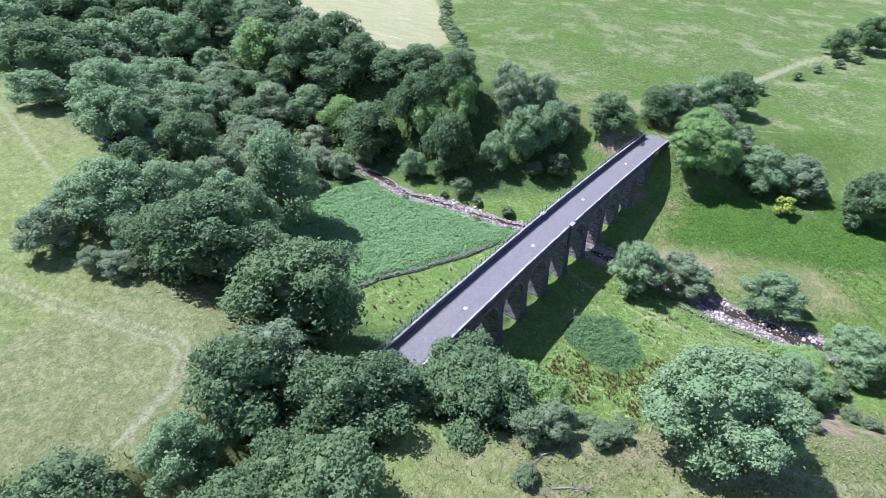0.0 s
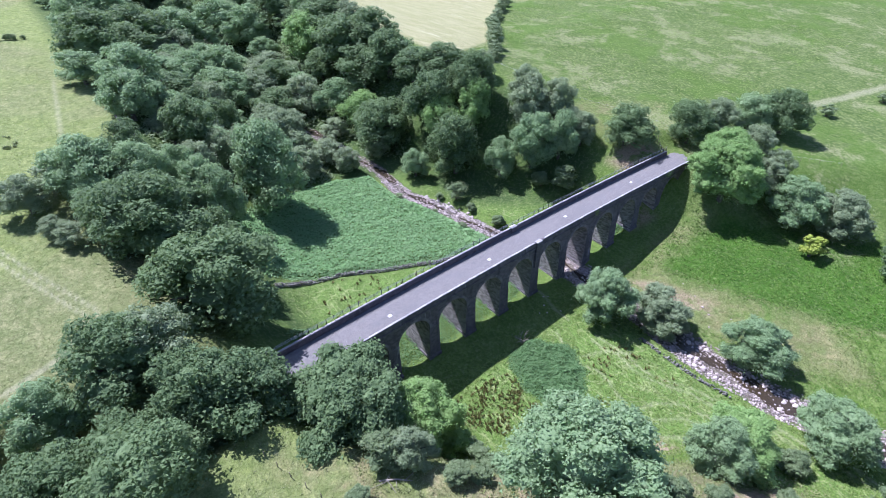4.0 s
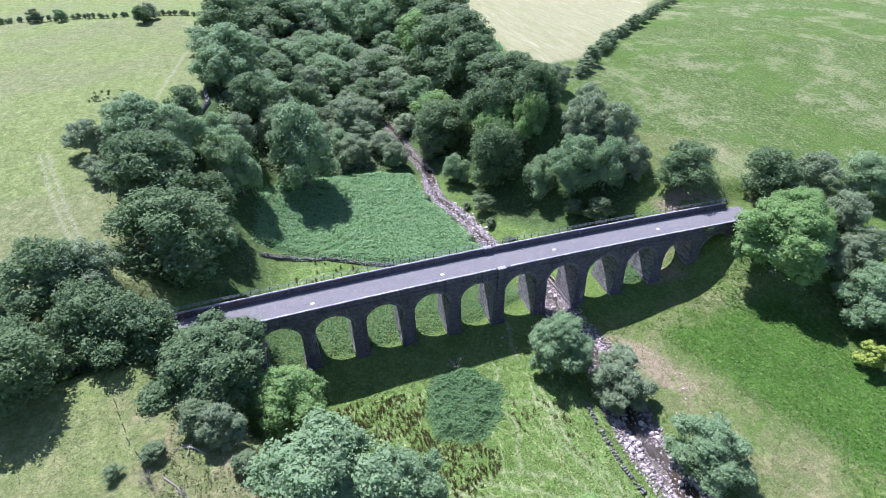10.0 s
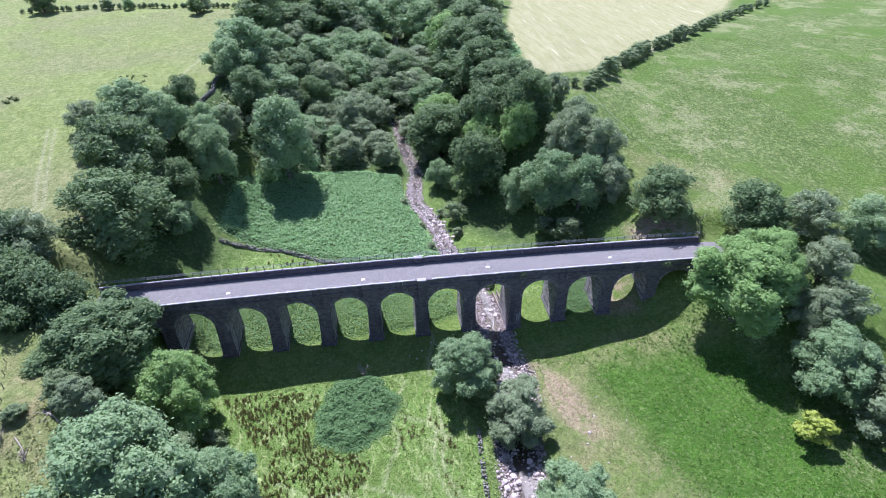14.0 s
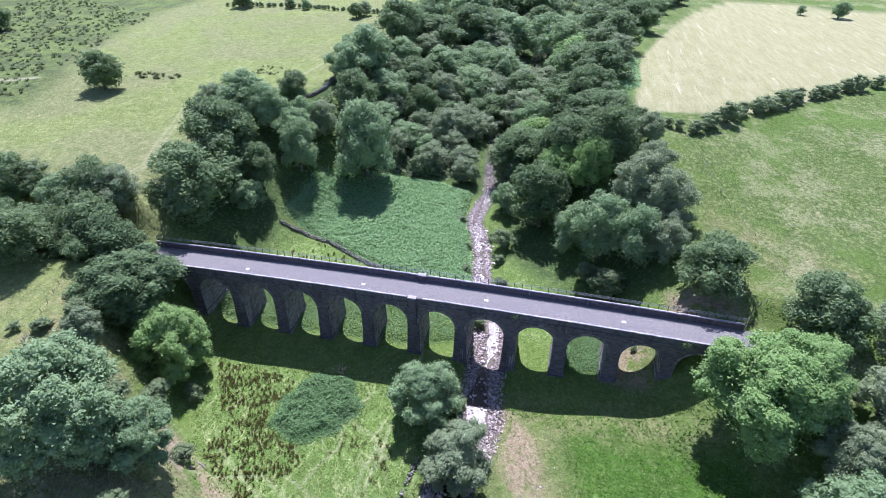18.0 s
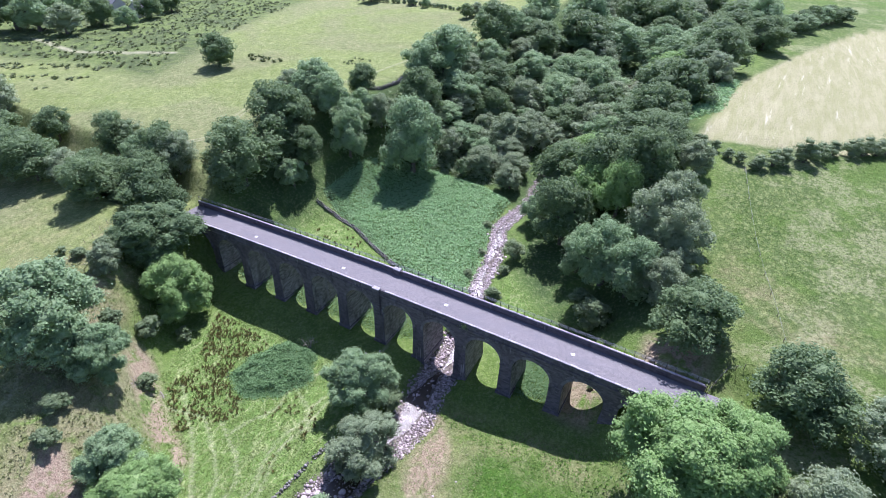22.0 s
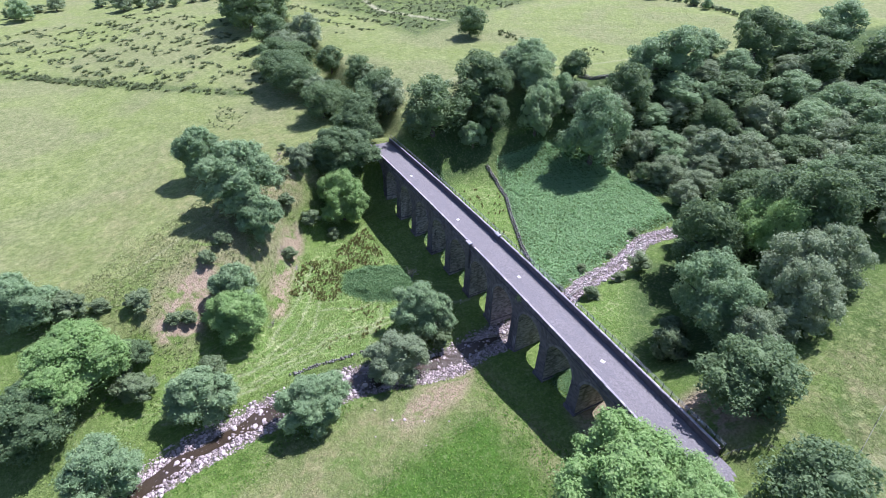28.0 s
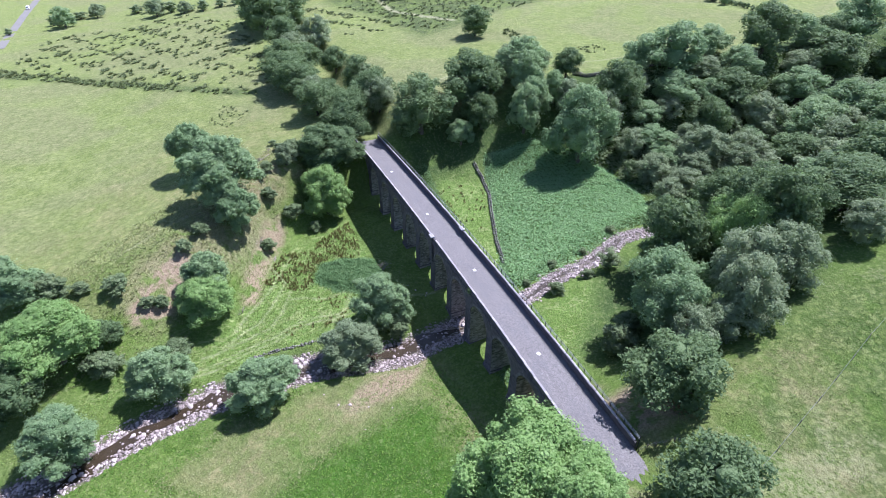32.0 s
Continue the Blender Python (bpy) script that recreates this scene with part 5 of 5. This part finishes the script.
def blades(q, per, height, reach, width, seed):
    """Clumps of thin blades leaning outwards, as triangles."""
    r = np.random.default_rng(seed)
    n = len(q)
    a = r.uniform(0, 2 * math.pi, (n, per))
    h = height * r.uniform(0.6, 1.2, (n, 1)) * r.uniform(0.7, 1.1, (n, per))
    lean = reach * r.uniform(0.4, 1.1, (n, per))
    bx, by = q[:, 0:1] + 0.35 * lean * np.cos(a), q[:, 1:2] + 0.35 * lean * np.sin(a)
    z = ground(q[:, 0], q[:, 1])[:, None] - 0.04 + 0 * a
    px, py = -np.sin(a) * width, np.cos(a) * width
    t = np.stack([bx + lean * np.cos(a), by + lean * np.sin(a), z + h], 2)
    v = np.stack([np.stack([bx + px, by + py, z], 2), np.stack([bx - px, by - py, z], 2), t], 2)
    return v.reshape(-1, 3), np.arange(n * per * 3).reshape(-1, 3)


def tufts(name, label, poly, count, kind, per, height, reach, width, seed, thin=None):
    q = clear_of_trees(spread(poly, count, seed), 2.5)
    q = q[np.abs(q[:, 0] - stream_x(q[:, 1])) > 4.6]
    q = q[(np.abs(q[:, 1] - bridge_y(q[:, 0])) > 3.9) | (np.abs(q[:, 0]) > 68)]
    q = q[SHEEP(q[:, 0], q[:, 1]) < 0.35]
    if thin is not None:
        q = q[thin(q[:, 0], q[:, 1])]
    v, f = blades(q, per, height, reach, width, seed + 1)
    return tagged(new(name, soup(name, v, f, [LEAF[kind]], None)), label, "plants", kind="stuff")


def clumpy(x, y):
    return np.random.default_rng(5).uniform(-1.2, 1.2, len(x)) + np.sin(x * 0.31 + y * 0.12) + np.sin(y * 0.37 - x * 0.17) > 0.35


tufts("rushes", "brown-tipped clumps of soft rush in the damp meadow", RUSHES, 1250, "rush", 12, 0.66, 0.26, 0.07, 51, lambda x, y: np.random.default_rng(3).uniform(-1.3, 1.3, len(x)) + np.sin(x * 0.9 + y * 0.35) + np.sin(y * 1.1 - x * 0.5) > -0.6)
tufts("meadow_rushes", "scattered rush clumps beside the stream", [(-9.5, -31), (-3, -19.5), (1, -21), (4, -24), (2.5, -39), (-1, -40), (0.4, -26), (-6, -29.5)], 110, "rush", 14, 0.6, 0.36, 0.09, 52, clumpy)
tufts("strip_rushes", "small dark rush clumps on the grass strip by the viaduct", [(-44, 14), (-14, 13), (-18, 20), (-36, 27)], 34, "rush", 14, 0.7, 0.4, 0.1, 53)
tufts("field_rushes", "dark green rush clumps dotted over far pasture", [(-300, -130), (-230, -138), (-150, -62), (-112, -24), (-150, -14), (-240, -18), (-300, -50)], 1900, "green_rush", 16, 0.9, 1.25, 0.32, 54, clumpy)
tufts("moor_rushes", "dark rushes covering the far moor", [(-150, 52), (-165, 100), (-185, 170), (-260, 200), (-330, 120), (-250, 40)], 1400, "green_rush", 10, 0.9, 1.0, 0.30, 55)
tufts("ditch_rushes", "band of rank rushes along a field ditch", [(-240, -140), (-190, -92), (-148, -55), (-117, -27), (-120, -35), (-150, -65), (-192, -102), (-236, -152)], 1300, "green_rush", 12, 0.9, 1.0, 0.28, 56)
tufts("valley_rushes", "broken rows of dark rushes across bright pasture", [(-245, 14), (-166, 20), (-160, 58), (-190, 58), (-226, 44)], 420, "green_rush", 14, 0.9, 1.1, 0.30, 60, lambda x, y: np.sin((y - 0.45 * x) * 0.42) + np.random.default_rng(8).uniform(-0.9, 0.9, len(x)) > 0.55)
tufts("pasture_rushes", "a few dark rush clumps on the open pasture", [(-130, 82), (-120, 86), (-108, 84), (-110, 80), (-126, 79)], 26, "green_rush", 16, 1.0, 0.9, 0.24, 57)
tufts("slope_rushes", "small rush clumps on the pale pasture", [(-88, 94), (-78, 92), (-76, 100), (-86, 102)], 26, "green_rush", 12, 0.7, 0.6, 0.16, 58)
tufts("west_rushes", "a loose scatter of small rushes on the pasture", [(-112, -40), (-96, -48), (-88, -40), (-100, -32)], 60, "green_rush", 10, 0.5, 0.5, 0.14, 59)
tufts("meadow_grass", "long green meadow grass in the valley bottom", [(-44, -12), (12, -12), (14, -60), (16, -100), (-4, -60), (-30, -38)], 9000, "grass", 4, 0.30, 0.36, 0.10, 61)
tufts("lush_grass", "rank dark green grass below the east bank", [(20, -12), (60, -9), (88, -60), (70, -95), (22, -95), (16, -60)], 15000, "lush", 4, 0.26, 0.42, 0.13, 66, lambda x, y: inside(x, y, DRY_STRIP, 3.0) < 0.4)
tufts("dry_grass", "short bleached grass beside the stream", [(18, -13), (32, -15), (36, -36), (42, -52), (30, -66), (20, -52)], 3500, "straw", 4, 0.20, 0.28, 0.09, 67)
tufts("strip_grass", "bright grass beside the viaduct", [(-46, 4), (50, 4), (36, 14), (14, 30), (4, 16), (-18, 22), (-36, 28), (-46, 28)], 3000, "grass", 4, 0.20, 0.26, 0.09, 62)
tufts("rough_grass", "seeding rough grass of the upland field", [(56, 14), (60, 70), (124, 128), (230, 130), (230, 10), (120, 4), (76, -4)], 24000, "grass", 3, 0.26, 0.32, 0.09, 63, lambda x, y: np.random.default_rng(6).uniform(-1.5, 1.5, len(x)) + np.sin(x * 0.11 + y * 0.05) + np.sin(y * 0.13 - x * 0.06) > -0.9)
tufts("pasture_grass", "short tussocky pasture grass", [(-150, -80), (-60, -45), (-40, -55), (-58, -16), (-66, 12), (-62, 66), (-56, 110), (-66, 190), (-150, 190), (-160, 40)], 20000, "straw", 3, 0.20, 0.28, 0.10, 64)
tufts("bank_grass", "dry tufted grass on the eroded bank", [(-58, -22), (-46, -22), (-30, -38), (-4, -58), (4, -84), (-20, -90), (-44, -60), (-60, -40)], 5000, "straw", 5, 0.34, 0.36, 0.11, 65, lambda x, y: np.maximum(inside(x, y, SCAR_UPPER, 1.0), inside(x, y, SCAR_LOWER, 1.0)) < 0.5)


def weeds(x, side, size, seed):
    """Self-sown shrub growing from the parapet joints."""
    r = np.random.default_rng(seed)
    n = 220
    d = r.normal(size=(n, 3)) * size * np.array([1.0, 0.55, 0.8])
    v, f = leaves(d + np.array([0, 0, size * 0.5]), d / (np.linalg.norm(d, axis=1)[:, None] + 0.01), 0.22, r)
    ob = tagged(new("wall_shrub", soup("wall_shrub", v, f, [LEAF["bush"]], None)), "small green shrub sprouting from parapet masonry", "shrub", "shrubs on the parapet")
    ob.location = (x, float(bridge_y(x)) + side * 3.95, BRIDGE_DECK + 0.4)


weeds(20.2, -1, 0.42, 1)
weeds(50.4, -1, 0.55, 2)
weeds(49.6, -1, 0.35, 3)


# ---- farm track, van, farmhouse ----
def road():
    line = [(-290, -150), (-328, -152.4), (-400, -157.6), (-465, -161), (-640, -168)]
    v, f = [], []
    pts = []
    for (ax, ay), (bx, by) in zip(line, line[1:]):
        n = max(2, int(math.hypot(bx - ax, by - ay) / 6))
        pts += [(ax + (bx - ax) * i / n, ay + (by - ay) * i / n) for i in range(n)]
    for i, (x, y) in enumerate(pts):
        for o in (-2.4, 0, 2.4):
            v.append((x, y + o, float(ground(x, y + o)) + 0.14))
        if i:
            a = 3 * i
            f += [(a - 3, a - 2, a + 1, a), (a - 2, a - 1, a + 2, a + 1)]
    n = Nodes("road_tarmac")
    m = n.finish(n.mix(n.noise(0.8, 5.0, 0.7, "World"), (0.16, 0.155, 0.15), (0.27, 0.26, 0.25)), 0.9)
    tagged(new("road", mesh_from("road", v, f, m)), "narrow pale grey country road", "road", kind="structure")


def van():
    paint = plain_material("white_paint", (0.78, 0.78, 0.78), (0.84, 0.84, 0.84), 0.35)
    glass = plain_material("dark_glass", (0.02, 0.025, 0.03), (0.03, 0.035, 0.04), 0.08)
    rubber = plain_material("tyre_rubber", (0.02, 0.02, 0.02), (0.04, 0.04, 0.04), 0.8)
    v = tagged(new("van"), "white van parked on the country road", "van")
    v.matrix_basis = pose(-424, -159.6, float(ground(-424, -159.6)) + 0.16, 0, 0, 4)
    bm = bmesh.new()
    extrude_profile(bm, [(-2.6, 0.35), (2.5, 0.35), (2.6, 1.0), (1.9, 1.25), (1.3, 2.1), (-2.5, 2.25), (-2.6, 2.1)][::-1], -0.95, 0.95)
    bmesh.ops.recalc_face_normals(bm, faces=bm.faces)
    bmesh.ops.bevel(bm, geom=bm.edges[:], offset=0.06, segments=2, affect="EDGES")
    part("body", bm, paint, v)
    bm = bmesh.new()
    extrude_profile(bm, [(1.42, 2.02), (1.95, 1.28), (2.0, 1.30), (1.47, 2.04)], -0.8, 0.8)
    bmesh.ops.recalc_face_normals(bm, faces=bm.faces)
    part("windscreen", bm, glass, v)
    for x in (-1.6, 1.6):
        for y in (-0.86, 0.86):
            bm = bmesh.new()
            tube(bm, (x, y - 0.11, 0.34), (x, y + 0.11, 0.34), 0.34, 0.34, 14)
            wheel = part("wheel", bm, rubber, v)
            bm = bmesh.new()
            tube(bm, (x, y - 0.13, 0.34), (x, y + 0.13, 0.34), 0.2, 0.2, 12)
            part("rim", bm, paint, wheel, "pale steel rim")
    for y in (-0.7, 0.7):
        bm = bmesh.new()
        box(bm, (2.52, y - 0.16, 0.78), (2.64, y + 0.16, 0.98), 0.02)
        part("headlight", bm, glass, v)


def farmhouse(x, y, turn, length, label):
    wall = plain_material("limewashed_stone", (0.42, 0.40, 0.37), (0.60, 0.58, 0.54), 0.9)
    slate = plain_material("roof_slate", (0.11, 0.115, 0.13), (0.20, 0.20, 0.22), 0.7)
    glass = plain_material("window_dark", (0.03, 0.035, 0.04), (0.05, 0.055, 0.06), 0.1)
    h = tagged(new("farmhouse"), label, "house")
    h.matrix_basis = pose(x, y, float(ground(x, y)) - 0.1, 0, 0, turn)
    bm = bmesh.new()
    a = length / 2
    extrude_profile(bm, [(-3.2, 0), (3.2, 0), (3.2, 4.6), (0, 7.0), (-3.2, 4.6)], -a, a)
    bmesh.ops.recalc_face_normals(bm, faces=bm.faces)
    body = part("wall", bm, wall, h)
    for s in (-1, 1):
        bm = bmesh.new()
        extrude_profile(bm, [(s * 3.6, 4.42), (0.0, 7.10), (0.0, 7.30), (s * 3.6, 4.62)], -a - 0.2, a + 0.2)
        bmesh.ops.recalc_face_normals(bm, faces=bm.faces)
        part("roof", bm, slate, h)
    for yy in (-a + 0.6, a - 0.6):
        bm = bmesh.new()
        box(bm, (-0.4, yy - 0.5, 6.6), (0.4, yy + 0.5, 8.3), 0.03)
        part("chimney", bm, wall, h)
    for s in (-1, 1):
        for i in range(3):
            for z in (1.0, 3.0):
                bm = bmesh.new()
                yy = (i - 1) * length * 0.3
                box(bm, (s * 3.2 - 0.03, yy - 0.45, z), (s * 3.2 + 0.03, yy + 0.45, z + 1.1), 0.01)
                window = part("window", bm, glass, h)
                bm = bmesh.new()
                box(bm, (s * 3.2 - 0.12, yy - 0.55, z - 0.14), (s * 3.2 + 0.12, yy + 0.55, z), 0.01)
                part("sill", bm, wall, window)


def bare_shrub(x, y, size, seed):
    """A dead grey shrub: stems that fork and fork again, no leaves."""
    r = np.random.default_rng(seed)
    bm = bmesh.new()
    ends = [((0.0, 0.0, -0.2), r.normal(size=3) * (0.5, 0.5, 0.1) + (0, 0, 1.0), 0.06) for _ in range(7)]
    for level in range(3):
        nxt = []
        for p, d, w in ends:
            d = d / np.linalg.norm(d)
            q = tuple(np.array(p) + d * size * (0.42, 0.34, 0.26)[level] * r.uniform(0.7, 1.2))
            tube(bm, p, q, w, w * 0.6, 4)
            nxt += [(q, d + 0.55 * r.normal(size=3), w * 0.6) for _ in range(2 + (level > 0))]
        ends = nxt
    ob = tagged(new("dead_shrub"), "bare grey shrub with dead twiggy branches in the grass", "shrub")
    ob.matrix_basis = pose(x, y, float(ground(x, y)))
    part("branches", bm, DEADWOOD, ob)


def fallen_branch(ax, ay, bx, by, width, seed):
    """A bleached trunk lying on the turf with broken side limbs."""
    r = np.random.default_rng(seed)
    bm = bmesh.new()
    a, b = (np.array((x, y, float(ground(x, y)) + width)) for x, y in ((ax, ay), (bx, by)))
    mid = (a + b) / 2 + (0.2, 0.1, 0.05)
    tube(bm, tuple(a), tuple(mid), width, width * 0.8, 7)
    tube(bm, tuple(mid), tuple(b), width * 0.8, width * 0.4, 7)
    ob = tagged(new("fallen_branch"), "bleached fallen branch lying on dry grass", "branch")
    part("stem", bm, DEADWOOD, ob)
    for i in range(6):
        bm = bmesh.new()
        p = a + (b - a) * r.uniform(0.2, 0.95)
        d = r.normal(size=3) * (0.8, 0.8, 0.0) + (0, 0, 0.25)
        tube(bm, tuple(p), tuple(p + d * 1.3), width * 0.4, width * 0.15, 5)
        part("limb", bm, DEADWOOD, ob)


def bank_timber(x0, y0, x1, y1, lift):
    """A long squared timber holding the stream bank."""
    a, b = (np.array((x, y, float(ground(x, y)) + lift)) for x, y in ((x0, y0), (x1, y1)))
    length = float(np.linalg.norm(b - a))
    bm = bmesh.new()
    box(bm, (-0.18, -0.18, 0.0), (0.18, 0.18, length), 0.03)
    ob = tagged(new("bank_timber"), "long pale weathered timber shoring the stream bank", "timber", "bank timbers under the arch")
    ob.matrix_basis = Matrix.LocRotScale(Vector(a), Vector(b - a).to_track_quat("Z", "Y"), None)
    part("beam", bm, TIMBER, ob)


bank_timber(17.4, 8.0, 18.4, -3.2, 0.45)
bank_timber(18.3, 8.0, 19.3, -3.2, 0.55)
plant("bush", 43.5, 3.0, 0.7, 0.9)
plant("bush", 46.2, 5.0, 1.2, 1.5)
plant("bush", 40.8, 7.5, 1.4, 1.7)
DEADWOOD = plain_material("dead_wood", (0.20, 0.175, 0.15), (0.38, 0.34, 0.30), 0.9)
for i, (x, y, s) in enumerate([(-12.2, -12.4, 3.0), (-60.5, -31.3, 2.0), (-29.4, -39.4, 2.2), (-8.8, -47.0, 1.6), (-56.4, -34.6, 1.5), (42.5, 74.5, 2.4), (46.0, 73.0, 2.0)]):
    bare_shrub(x, y, s, 70 + i)
fallen_branch(-56.8, -27.3, -53.4, -29.9, 0.13, 3)
fallen_branch(-58.9, -31.2, -56.0, -34.9, 0.10, 4)
fallen_branch(-28.4, -36.6, -26.2, -37.4, 0.12, 5)
wire_fence("old_field_fence", "row of leaning old posts at the pasture edge", [(-66.6, -15.6), (-65.2, -20.0), (-63.5, -24.7), (-61.0, -29.5)], 2.4, 1.1, 0, 0.0, False)
wire_fence("track_fence", "two dark leaning posts beside the pasture track", [(-91.2, 10.6), (-87.6, 11.2)], 3.6, 1.2, 1, 0.0, False)
road()
van()
farmhouse(-259, 112, 70, 13, "pale stone farmhouse with slate roof among trees")
farmhouse(-236, 110, 20, 9, "small stone outbuilding with slate roof among trees")
